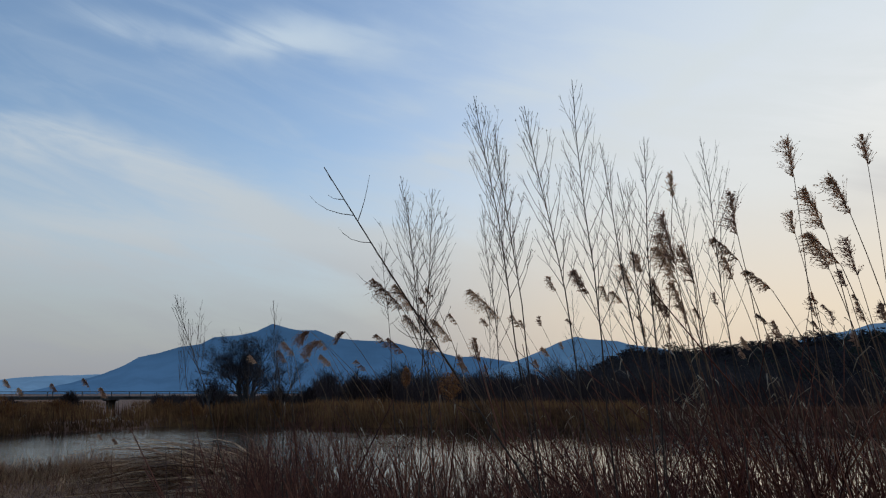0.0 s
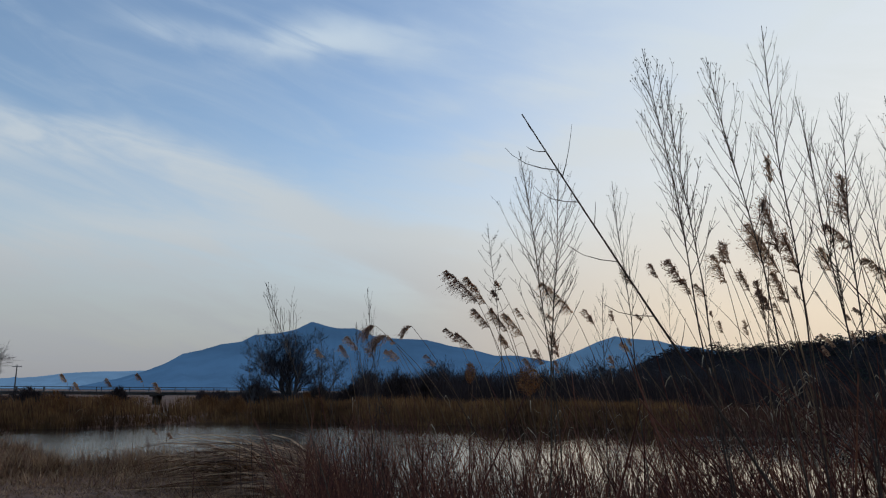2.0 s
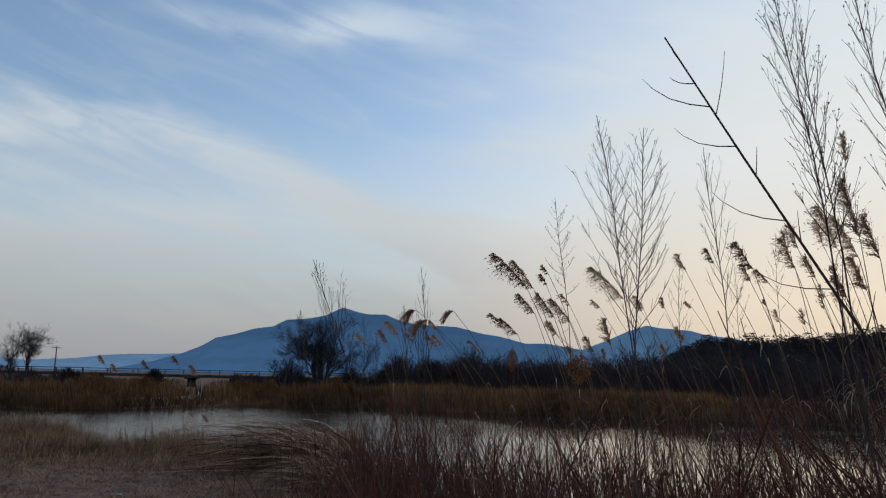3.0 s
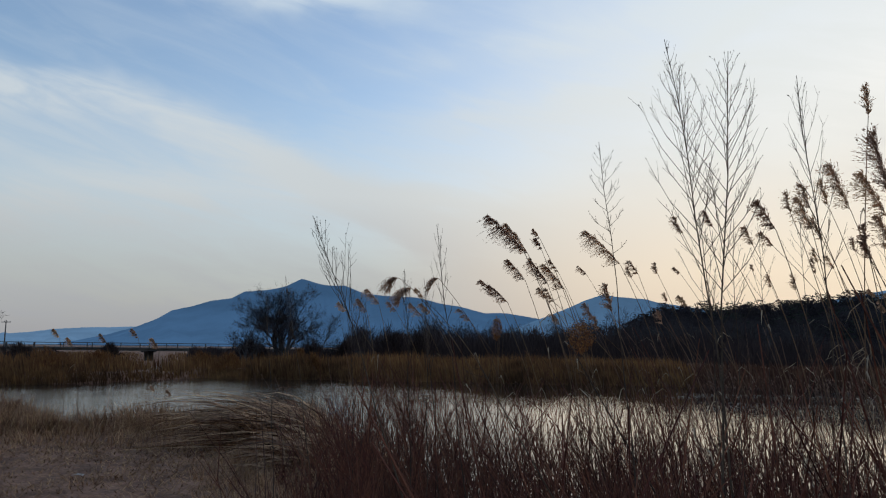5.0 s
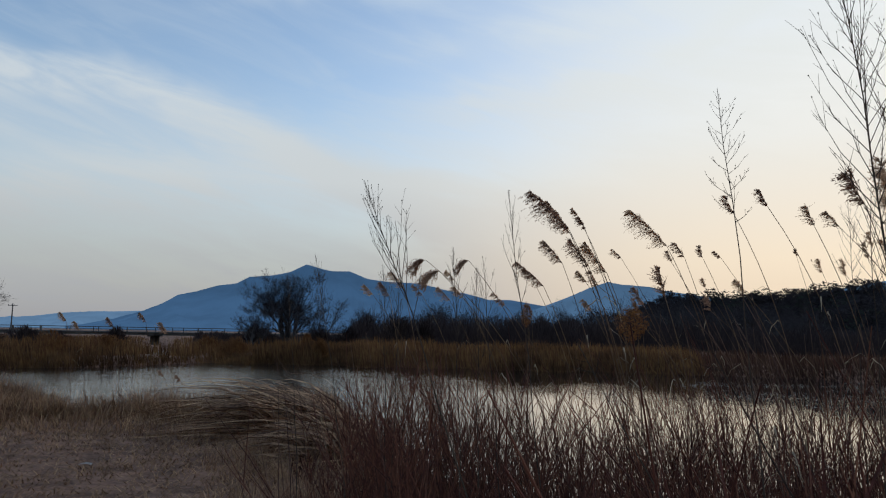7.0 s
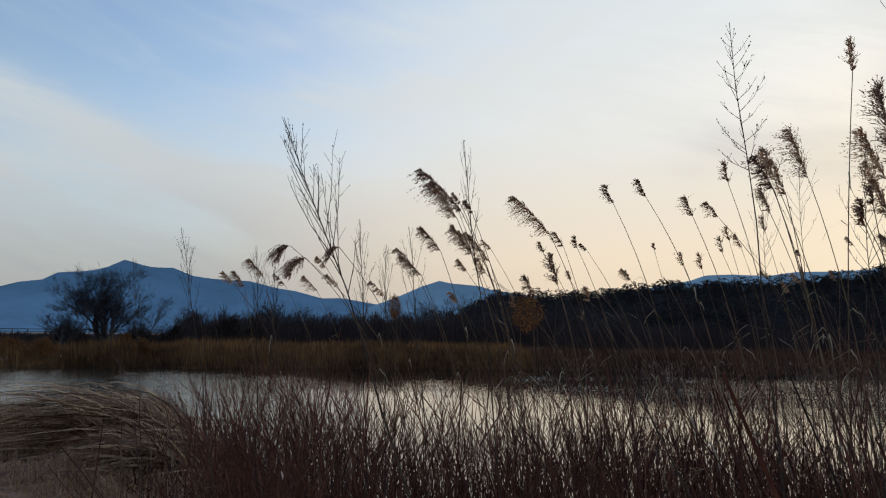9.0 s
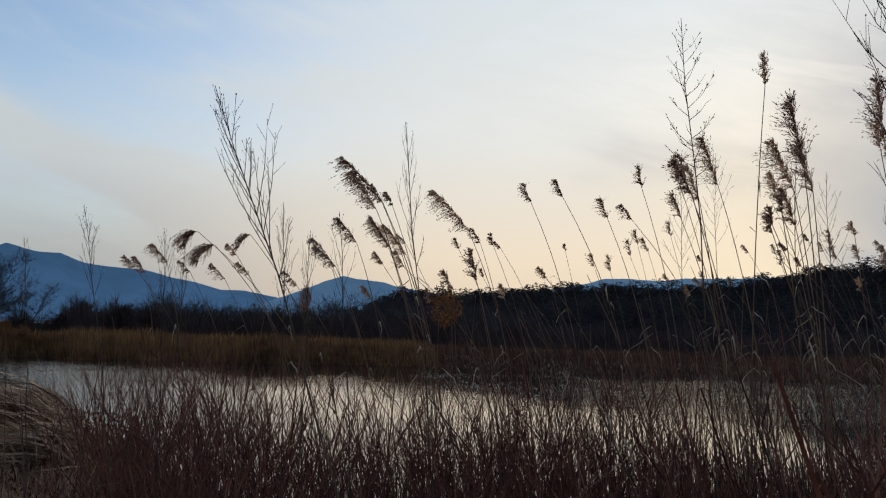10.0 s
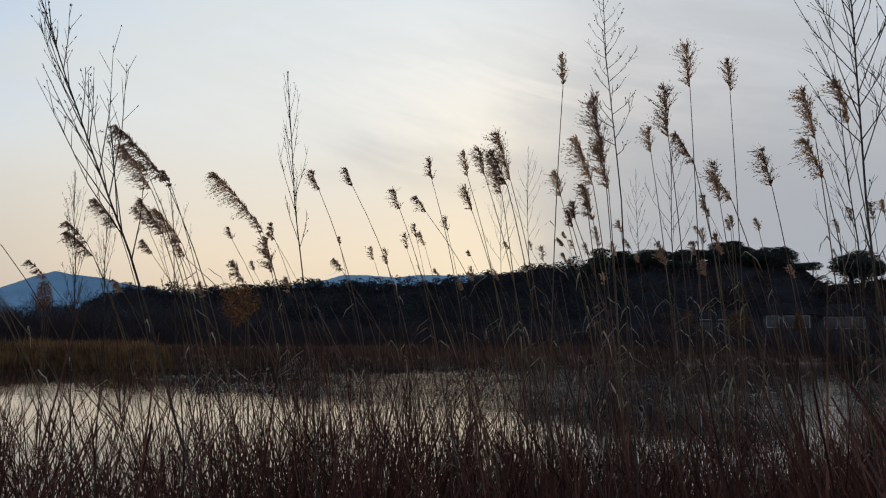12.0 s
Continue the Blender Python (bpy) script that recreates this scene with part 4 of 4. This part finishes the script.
tall_weed((-1.11, 4.0, 1.74), (-1.04, 4.0), 14, "bushy dead weed with clustered dark seed heads", 0.74, 0.4, 30, 0.14, 1.0, 0.02, 0.0034)
tall_weed((-1.02, 4.05, 1.66), (-1.01, 4.05), 34, "bushy dead weed with clustered dark seed heads", 0.74, 0.4, 26, 0.13, 1.0, 0.02, 0.0034)
tall_weed((0.95, 4.0, 2.0), (1.0, 4.0), 15, "thin dead weed among the reeds", 0.78, 0.8, 20, 0.16, 0.1, 0.02, 0.003)
tall_weed((0.78, 4.5, 2.18), (0.80, 4.5), 16, "thin dead weed among the reeds", 0.8, 0.8, 22, 0.18, 0.1, 0.02, 0.003)
tall_weed((0.55, 4.4, 2.0), (0.58, 4.4), 17, "thin dead weed among the reeds", 0.8, 0.8, 20, 0.16, 0.1, 0.02, 0.003)


def leaning_shoot(tip, foot, seed):
    """A bare woody shoot bent far over, with a few stiff side twigs."""
    rng = random.Random(seed)
    z0 = ground_height(*foot) - 0.03
    ob = empty("leaning_shoot", (*foot, z0), "bare dark woody shoot bent far over with stiff side twigs", "shrub shoot")
    top = Vector(tip) - Vector((*foot, z0))
    g = Geo()
    ts = [i / 12 for i in range(13)]

    def at(t):
        return Vector((top.x * t ** 0.72, top.y * t, top.z * t))

    g.tube([at(t) for t in ts], [0.0054 * (1 - 0.86 * t) + 0.0002 for t in ts], 6)
    part("stem", g, M_STEM, ob, smooth=True)
    for t, dx, dz, L in ((0.985, -0.4, 0.6, 0.018), (0.968, -0.9, 0.2, 0.03), (0.952, -1.0, 0.35, 0.085), (0.946, 0.2, 1.0, 0.085), (0.925, -0.95, 0.4, 0.08), (0.905, 0.1, 1.0, 0.035), (0.875, -1.0, 0.35, 0.09), (0.86, 0.0, 1.0, 0.04), (0.83, -0.9, 0.3, 0.10), (0.80, 0.2, 1.0, 0.05), (0.76, -0.9, 0.4, 0.08), (0.7, 0.3, 1.0, 0.08)):
        b = Geo()
        p = at(t)
        d = Vector((dx, bell(rng) * 0.3, dz)).normalized()
        bow = Vector((0, 0, -0.06 * L))
        b.tube([p, p + d * L * 0.3 + bow, p + d * L * 0.6 + bow * 1.2, p + d * L * 0.85, p + d * L + Vector((0, 0, 0.1 * L))], [0.0009, 0.0008, 0.0006, 0.0005, 0.0003], 4)
        part("twig", b, M_STEM, ob)


leaning_shoot((-0.06, 1.25, 1.80), (1.45, 1.62), 51)
leaning_shoot((-0.40, 2.60, 1.42), (0.66, 3.02), 52)
leaning_shoot((-0.64, 2.64, 1.37), (0.34, 2.92), 53)


# ---- reeds ----
def reed(tip, lean, plume, seed, label, wide=0.30, droop=0.5, back=0.0, arch=1.0, leaves=3, full=1.0, thick=0.0042, grain=1.0, hang=False):
    """One reed: a cane that bends with the wind, dry leaves on it, and a feathery plume that nods at the top."""
    rng = random.Random(seed)
    plume *= 1.12
    x, y, z = tip
    foot = (x + lean + plume * 0.35 * droop, y + back)
    z0 = ground_height(*foot)
    if z0 < WATER - 0.12:
        z0 = WATER - 0.12
    ob = empty("reed", (*foot, z0), label, "reed", "reeds on the bank")
    top = Vector(tip) - Vector((*foot, z0))
    neck = top - Vector((-plume * 0.55 * droop, 0, plume * (0.92 - 0.35 * droop)))

    if hang:
        neck = top.copy()

    def at(t):
        b = (1 - arch) * t + arch * t ** 2.2
        return Vector((neck.x * b, neck.y * b, neck.z * (t + 0.18 * (1 - t) * t * min(1.5, abs(neck.x)))))

    g = Geo()
    ts = [i / 12 for i in range(13)]
    g.tube([at(t) for t in ts], [thick * (1 - 0.52 * t) for t in ts], 5)
    part("cane", g, M_STALK, ob, smooth=True)
    for i in range(leaves):
        t = rng.uniform(0.32, 0.8)
        p, a = at(t), rng.uniform(0, 2 * math.pi)
        out = Vector((math.cos(a) - 0.4, math.sin(a), 0)).normalized()
        side = Vector((-out.y, out.x, 0.3)).normalized()
        L = rng.uniform(0.08, 0.2)
        b = Geo()
        pts = [p + out * L * u + Vector((0, 0, L * (0.9 * u - 1.5 * u * u) + 0.01 * math.sin(9 * u))) for u in (0, 0.25, 0.5, 0.75, 1.0)]
        b.ribbon(pts, (0.003, 0.007, 0.008, 0.006, 0.001), side)
        part("leaf", b, M_LEAF, ob, "pale dry curled leaf" if i == 0 else "")
    # the plume: a nodding axis with side sprays, longest in the lower third
    axis = []
    for i in range(9):
        u = i / 8
        axis.append(neck.lerp(top, u) + Vector((-0.10, 0, 0.42)) * plume * droop * math.sin(math.pi * u) * 0.12)
    if hang:
        axis = [neck + Vector((-plume * 0.5 * u, 0, plume * (0.15 * u - 0.75 * u * u))) for u in (i / 8 for i in range(9))]
    pl = Geo()
    pl.tube(axis, [thick * 0.4 * (1 - 0.7 * i / 8) + 0.0003 for i in range(9)], 3)
    nodes = max(6, int(plume * 44))
    for j2 in range(nodes):
        u = (j2 + 0.5 * rng.random()) / nodes
        f = u * 8
        j = min(7, int(f))
        p = axis[j].lerp(axis[j + 1], f - j)
        along = (axis[j + 1] - axis[j]).normalized()
        swell = (0.2 + 1.0 * math.sin(math.pi * (0.27 + 0.68 * u)) ** 1.3) * rng.uniform(0.65, 1.15)
        # each whorl of branchlets keeps its own heading, so the plume breaks up into tufts
        lee = Vector((-0.5 * min(1.0, droop + 0.2) + bell(rng) * 0.35, bell(rng) * 0.35, bell(rng) * 0.1))
        fall = Vector((-0.3, 0, -1)) * (0.15 + 0.75 * min(1.0, droop))
        for _ in range(int(15 * full)):
            a = rng.uniform(0, 2 * math.pi)
            out = Vector((math.cos(a), math.sin(a), 0)) * 0.5 + lee
            size = plume * wide * 1.22 * swell * rng.uniform(0.25, 1.1)
            d = (out * (1.1 if hang else 0.7) + along * (0.45 if hang else 0.85) + Vector((0, 0, bell(rng) * 0.12))).normalized()
            q = p + d * size * 0.5
            e = (d * 0.55 + fall * 0.75 + Vector((bell(rng), bell(rng), bell(rng))) * 0.12).normalized()
            r = q + e * size * 0.6
            side = d.cross(Vector((0.2, 0.3, 1))).normalized()
            pl.spike(p, q, 0.0016, side)
            pl.spike(q, r, 0.0014, side)
            for _ in range(9):
                v = rng.random() ** 0.8
                m = p.lerp(q, v * 2) if v < 0.5 else q.lerp(r, v * 2 - 1)
                c = ((d if v < 0.5 else e) + Vector((bell(rng), bell(rng), bell(rng))) * 0.32).normalized()
                pl.spike(m, m + c * rng.uniform(0.008, 0.018) * grain, rng.uniform(0.0032, 0.0058) * grain, Vector((bell(rng), bell(rng), bell(rng))).normalized())
    part("plume", pl, M_PLUME, ob, "feathery brown seed plume")
    return ob


R1, R2, R3 = "dry reed with a full brown nodding plume", "thin dry reed with a small plume", "dry reed with an upright brown plume"
# x, y, height of the tip, lean of the cane, plume length, droop
for i, (x, y, z, lean, plume, droop) in enumerate((
        (-0.845, 5.40, 2.235, 0.50, 0.36, 1.0), (-0.80, 6.58, 2.09, 0.40, 0.25, 0.9), (-0.19, 6.29, 2.27, 0.50, 0.40, 1.0), (-0.10, 5.54, 1.80, 0.22, 0.20, 0.3),
        (-0.76, 5.85, 2.26, 0.44, 0.30, 0.8), (-0.51, 6.30, 2.02, 0.38, 0.28, 0.9), (-0.95, 6.50, 1.88, 0.45, 0.22, 1.1), (-0.61, 6.20, 2.05, 0.35, 0.26, 0.8),
        (1.10, 4.40, 2.43, 0.12, 0.34, 0.3), (1.22, 4.50, 2.26, 0.10, 0.26, 0.4), (1.25, 5.40, 2.52, 0.36, 0.34, 0.5), (1.16, 4.55, 2.05, 0.2, 0.22, 0.5))):
    reed((x, y, z), lean, plume, 600 + i, R1, 0.30, droop, leaves=3, full=1.15)
for i, (x, y, z, lean, plume, droop) in enumerate((
        (-0.59, 6.42, 2.31, 0.50, 0.10, 0.8), (0.69, 6.36, 2.42, 0.60, 0.15, 0.6), (0.48, 6.44, 2.39, 0.48, 0.16, 0.6), (0.90, 6.06, 2.25, 0.42, 0.16, 0.5),
        (1.20, 6.13, 2.50, 0.36, 0.16, 0.3), (1.40, 6.00, 2.55, 0.40, 0.18, 0.3), (1.05, 5.30, 2.38, 0.40, 0.17, 0.4), (0.58, 4.50, 2.13, 0.30, 0.20, 0.7),
        (1.08, 4.50, 2.26, 0.22, 0.28, 0.6), (0.93, 5.00, 2.24, 0.20, 0.22, 0.5),
        (1.44, 4.00, 2.03, 0.50, 0.18, 1.1), (1.79, 4.00, 2.20, 0.30, 0.22, 0.5))):
    reed((x, y, z), lean, plume, 640 + i, R2, 0.32, droop, leaves=3)
for i, (x, y, z, lean, plume, droop) in enumerate((
        (1.24, 4.78, 2.80, -0.12, 0.16, 0.0), (1.88, 4.50, 2.90, 0.05, 0.24, 0.15), (2.36, 4.60, 2.95, 0.06, 0.20, 0.1), (1.47, 4.30, 2.53, 0.16, 0.26, 0.15),
        (1.31, 4.10, 2.23, 0.34, 0.20, 1.0), (2.00, 4.90, 2.55, 0.20, 0.16, 0.2), (1.66, 3.70, 2.38, 0.20, 0.26, 0.5), (1.75, 3.60, 2.41, 0.30, 0.22, 0.5),
        (1.66, 3.70, 2.16, 0.34, 0.24, 0.9), (2.2, 4.6, 2.3, 0.2, 0.24, 0.3),
        (1.70, 5.40, 2.35, 0.35, 0.2, 0.4), (1.25, 5.75, 2.25, 0.42, 0.18, 0.5))):
    reed((x, y, z), lean, plume, 680 + i, R3, 0.34, droop, leaves=4, full=1.1)

# canes bent right over by the wind
reed((-1.74, 6.80, 1.97), 1.05, 0.15, 720, "dry reed bent over with a heavy hanging plume", 0.8, 1.2, leaves=1, full=2.2, hang=True)
reed((-1.62, 6.74, 1.88), 0.75, 0.19, 721, "dry reed bent over with a heavy hanging plume", 0.62, 1.2, leaves=1, full=2.2, hang=True)
reed((-1.38, 6.70, 1.955), 0.70, 0.14, 722, "dry reed bent over with a small hanging plume", 0.62, 1.2, leaves=1, full=1.8, hang=True)
reed((-2.07, 7.00, 1.89), 0.25, 0.20, 723, "pale dry reed with a drooping plume", 0.36, 0.9, leaves=2)
reed((-2.28, 7.48, 1.84), 0.20, 0.18, 724, "pale dry reed with a drooping plume", 0.36, 0.8, leaves=2)
# reeds by the water on the open side
for i, (x, y, z) in enumerate(((-11.7, 16.0, 1.72), (-11.35, 16.0, 1.53), (-10.54, 16.0, 1.62), (-8.14, 14.0, 1.51), (-9.9, 16.2, 1.74), (-8.1, 14.0, 0.62), (-7.2, 13.0, 0.6))):
    reed((x, y, z), 0.30, 0.28 if z > 1 else 0.16, 740 + i, "short dry reed with a tan plume at the water's edge", 0.36, 0.9, leaves=2, thick=0.006, grain=1.6)

# thin nodding reeds behind the leaning weed
rng = random.Random(79)
for i in range(7):
    reed((-2.0 + 0.17 * i + bell(rng) * 0.05, rng.uniform(5.9, 7.0), rng.uniform(1.66, 1.9)), rng.uniform(0.35, 0.7), rng.uniform(0.10, 0.17), 900 + i, "thin nodding dry reed with a wispy plume", 0.34, 1.0, leaves=1, full=0.6, thick=0.003)

# canes that stand close together towards the far end of the bank
rng = random.Random(78)
for i in range(20):
    x = rng.uniform(1.0, 4.4)
    y = rng.uniform(4.3, 6.4)
    z = rng.uniform(1.55, 2.0) + 0.07 * x
    reed((x, y, z), rng.uniform(0.05, 0.4), rng.uniform(0.08, 0.15), 860 + i, "dry reed with a short brown plume in a close stand", 0.36, rng.uniform(0.1, 0.7), leaves=3, full=0.9, thick=0.004)

# small reeds behind, by the water
rng = random.Random(77)
for i in range(46):
    x = rng.uniform(-0.6, 4.6)
    y = rng.uniform(5.6, 8.4)
    z = rng.uniform(1.6, 2.2) + 0.08 * max(0, x)
    reed((x, y, z), rng.uniform(0.3, 0.85), rng.uniform(0.07, 0.16), 800 + i, "thin dry reed with a small sparse plume", 0.34, rng.uniform(0.2, 1.1), leaves=2, full=0.8, thick=0.0036)


def rusty_tuft(at, wide, tall, seed, label):
    """A dead leafy weed: a few thin stems that carry a loose head of small rust-coloured leaves."""
    rng = random.Random(seed)
    x, y, z = at
    z0 = ground_height(x, y)
    ob = empty("rusty_weed", (x, y, z0), label, "weed", "dead weeds on the bank")
    top = z - z0
    head = Geo()
    for i in range(5):
        end = Vector((bell(rng) * wide * 0.35, bell(rng) * wide * 0.35, top + tall * rng.uniform(-0.1, 0.4)))
        stalk = Geo()
        foot = Vector((bell(rng) * 0.03, bell(rng) * 0.03, -0.03))
        mid = foot.lerp(end, 0.6) + Vector((bell(rng) * 0.03, bell(rng) * 0.03, 0))
        stalk.tube([foot, foot.lerp(mid, 0.5), mid, mid.lerp(end, 0.5), end], [0.0035, 0.003, 0.0025, 0.002, 0.001], 4)
        part("stem", stalk, M_STALK, ob)
    for i in range(1500):
        a, t, r = rng.uniform(0, 2 * math.pi), rng.uniform(-1, 1), rng.random() ** 0.5
        lump = 0.75 + 0.45 * noise.noise((math.cos(a) * 1.8, math.sin(a) * 1.8 + t * 1.5, seed))
        span = math.sqrt(1 - t * t) * wide * 0.5 * lump * r
        p = Vector((math.cos(a) * span, math.sin(a) * span, top + t * tall * 0.5 * lump))
        d = Vector((bell(rng), bell(rng), bell(rng) - 0.3)).normalized()
        head.spike(p, p + d * rng.uniform(0.009, 0.02), rng.uniform(0.004, 0.008), Vector((bell(rng), bell(rng), bell(rng))).normalized())
    tagged(part("leaves", head, M_RUST, ob, "loose head of small rust-coloured leaves"), kind="stuff")


rusty_tuft((-0.27, 5.37, 1.46), 0.26, 0.24, 3, "dead weed with a loose rust-coloured leafy head")
rusty_tuft((-0.98, 7.69, 1.57), 0.16, 0.26, 8, "small dead weed with a rust-coloured leafy head")


def cane_stand(seed, count, place, low, high, label):
    """Broken and bare canes with dangling leaves, too many to count."""
    rng, canes, rags = random.Random(seed), Geo(), Geo()
    for _ in range(count):
        x, y = place(rng)
        z = max(ground_height(x, y), WATER - 0.1) - 0.03
        h = rng.uniform(low, high)
        foot = Vector((x, y, z))
        bend = Vector((-rng.uniform(0.0, 0.42), bell(rng) * 0.08, 0))
        tilt = Vector((bell(rng) * 0.05, bell(rng) * 0.05, 0))

        def at(t):
            return foot + tilt * h * t + bend * h * t * t + Vector((0, 0, h * t))

        r = rng.uniform(0.002, 0.0038)
        pts = [at(t) for t in (0, 0.3, 0.6, 0.85, 1.0)]
        if rng.random() < 0.4:
            # snapped: the upper part hangs off at a sharp angle
            w = rng.uniform(0, 2 * math.pi)
            b = rng.uniform(0.4, 0.75)
            fold = Vector((math.cos(w) * 0.8 - 0.2, math.sin(w) * 0.5, rng.uniform(-0.9, 0.5))).normalized()
            p, L = at(b), h * rng.uniform(0.12, 0.3)
            pts = [at(0), at(b * 0.5), p, p + fold * L * 0.5 + Vector((0, 0, 0.01)), p + fold * L - Vector((0, 0, L * 0.15))]
        canes.tube(pts, (r, r * 0.9, r * 0.75, r * 0.55, r * 0.35), 4)
        for _ in range(rng.randint(0, 3)):
            p = at(rng.uniform(0.2, 0.7))
            a, L = rng.uniform(0, 2 * math.pi), rng.uniform(0.05, 0.18)
            out = Vector((math.cos(a) - 0.3, math.sin(a), 0)).normalized()
            side = Vector((-out.y, out.x, 0.4)).normalized()
            rags.ribbon([p + out * L * 0.5 * u + Vector((0, 0, L * (0.5 * u - 1.5 * u * u))) for u in (0, 0.35, 0.7, 1.0)], (0.003, 0.008, 0.007, 0.001), side)
    tagged(part("cane_stand", canes, M_STALK2), label, "reeds", kind="stuff")
    tagged(part("dry_leaves", rags, M_RAGS), "pale dry leaves that hang on the reed canes", "leaves", kind="stuff")


M_STALK2 = material("old_cane", (0.065, 0.033, 0.022), (0.215, 0.115, 0.078), 6, 0.75, 0.0, "island", 0.4)
M_RAGS = leafy("hanging_leaf", (0.14, 0.09, 0.055), (0.42, 0.30, 0.20), 0.3, "island", 0.4)
cane_stand(501, 300, lambda r: (r.uniform(0.0, 3.6), r.uniform(4.0, 8.2)), 0.9, 1.6, "stand of thin bare reed canes on the bank")
cane_stand(502, 210, lambda r: (r.uniform(1.2, 6.5), r.uniform(3.8, 8.5)), 1.0, 1.85, "stand of thin bare reed canes on the bank")
cane_stand(503, 160, lambda r: (r.uniform(-2.4, 0.2), r.uniform(4.6, 8.0)), 0.8, 1.4, "loose stand of dry canes before the water")


def dry_cane(x, y, height, rng, label):
    """One bare reed cane, often snapped near the top, with curled pale leaves."""
    ob = empty("dry_cane", (x, y, max(ground_height(x, y), WATER - 0.1)), label, "reed", "bare canes on the bank")
    bend, tilt = Vector((-rng.uniform(0.0, 0.34), bell(rng) * 0.08, 0)), Vector((bell(rng) * 0.07, bell(rng) * 0.05, 0))

    def at(t):
        return Vector((0, 0, -0.03)) + tilt * height * t + bend * height * t * t + Vector((0.008 * math.sin(7 * t + x * 5), 0, height * t))

    g, r = Geo(), rng.uniform(0.0024, 0.004)
    pts = [at(i / 7) for i in range(8)]
    if rng.random() < 0.45:
        fold = Vector((rng.uniform(-1, 0.6), bell(rng) * 0.4, rng.uniform(-0.9, 0.2))).normalized() * height * 0.06
        pts = pts[:6] + [pts[5] + fold, pts[5] + fold * 2 - Vector((0, 0, 0.03))]
    g.tube(pts, [r * (1 - 0.08 * i) for i in range(8)], 5)
    part("cane", g, M_CANE, ob, smooth=True)
    for i in range(rng.randint(1, 4)):
        p, a, length = at(rng.uniform(0.3, 0.7)), rng.uniform(0, 2 * math.pi), rng.uniform(0.06, 0.17)
        out = Vector((math.cos(a) - 0.3, math.sin(a), 0)).normalized()
        side = Vector((-out.y, out.x, 0.4)).normalized()
        g = Geo()
        g.ribbon([p + out * length * 0.55 * u + Vector((0, 0, length * (0.75 * u - 1.5 * u * u))) for u in (0, 0.25, 0.5, 0.75, 1.0)], (0.003, 0.008, 0.009, 0.006, 0.001), side)
        part("leaf", g, M_LEAF, ob)


M_CANE = material("bare_cane", (0.065, 0.033, 0.022), (0.215, 0.115, 0.078), 6, 0.75, 0.0, "object", 0.4, stretch=(1, 1, 0.3))
rng = random.Random(510)
for i in range(130):
    dry_cane(rng.uniform(0.2, 4.2), rng.uniform(3.7, 7.0), rng.uniform(1.0, 1.75), rng, "thin bare reed cane with curled pale leaves")


# ---- drooping grass clump ----
def sedge(at, seed, count, reach, height, label, turn=math.pi):
    rng, g = random.Random(seed), Geo()
    for _ in range(count):
        a = turn + bell(rng) * 0.45
        out = Vector((math.cos(a), math.sin(a), 0))
        side = Vector((-out.y, out.x, bell(rng) * 0.6)).normalized()
        L, h = reach * rng.uniform(0.4, 1.15), height * rng.uniform(0.25, 1.2)
        foot = Vector((bell(rng) * 0.35, bell(rng) * 0.3, -0.05))
        rng_fall = rng.uniform(1.3, 2.2)
        pts = [foot + out * L * u ** 1.4 + Vector((0, 0, h * (2.3 * u - rng_fall * u * u))) for u in (0, 0.2, 0.4, 0.6, 0.8, 1.0)]
        w = rng.uniform(0.016, 0.042)
        g.ribbon(pts, (w, w, w * 0.9, w * 0.8, w * 0.5, w * 0.1), side)
    ob = part("grass_clump", g, M_SEDGE)
    ob.location = (*at, ground_height(*at))
    return tagged(ob, label, "grass clump", kind="stuff")


sedge((-3.7, 10.3), 71, 300, 2.0, 0.72, "large clump of long dead grass drooping to one side")
sedge((-3.2, 11.2), 72, 280, 1.8, 0.8, "clump of long dead grass drooping to one side")
sedge((-4.3, 11.9), 73, 240, 1.8, 0.62, "clump of long dead grass drooping over the water")
sedge((-2.9, 9.0), 74, 240, 1.1, 0.5, "clump of straw-coloured dead grass beside the thicket")

# flattened plants and leaves on the pond
rng, g = random.Random(88), Geo()
for _ in range(2600):
    x = rng.uniform(4, 26)
    y = far_shore(x) - 6.0 - 12 * rng.random() if x < 12 else rng.uniform(14, far_shore(x) - 1)
    if noise.noise((x * 0.22, y * 0.5, 9.0)) < 0.02:
        continue
    a = rng.uniform(0, math.pi)
    d = Vector((math.cos(a), math.sin(a), 0)) * rng.uniform(0.04, 0.14)
    p = Vector((x, y, WATER + 0.012))
    g.spike(p - d, p + d + Vector((0, 0, rng.uniform(0.0, 0.05))), rng.uniform(0.04, 0.11), Vector((-d.y, d.x, 0)).normalized())
tagged(part("floating_leaves", g, M_FLOAT), "dead water plants lying flat on the pond", "water plants", kind="stuff")

scrap = Geo()
scrap.v = [Vector(p) for p in ((-0.07, -0.02, 0.0), (0.0, -0.03, 0.015), (0.07, -0.012, 0.003), (0.06, 0.03, 0.012), (-0.012, 0.028, 0.02), (-0.06, 0.025, 0.005))]
scrap.f = [(0, 1, 4, 5), (1, 2, 3, 4)]
ob = part("pale_stone_scrap", scrap, M_PAPER)
ob.location = (-5.39, 7.97, ground_height(-5.39, 7.97) + 0.01)
tagged(ob, "pale flat scrap lying on the bare earth", "litter")
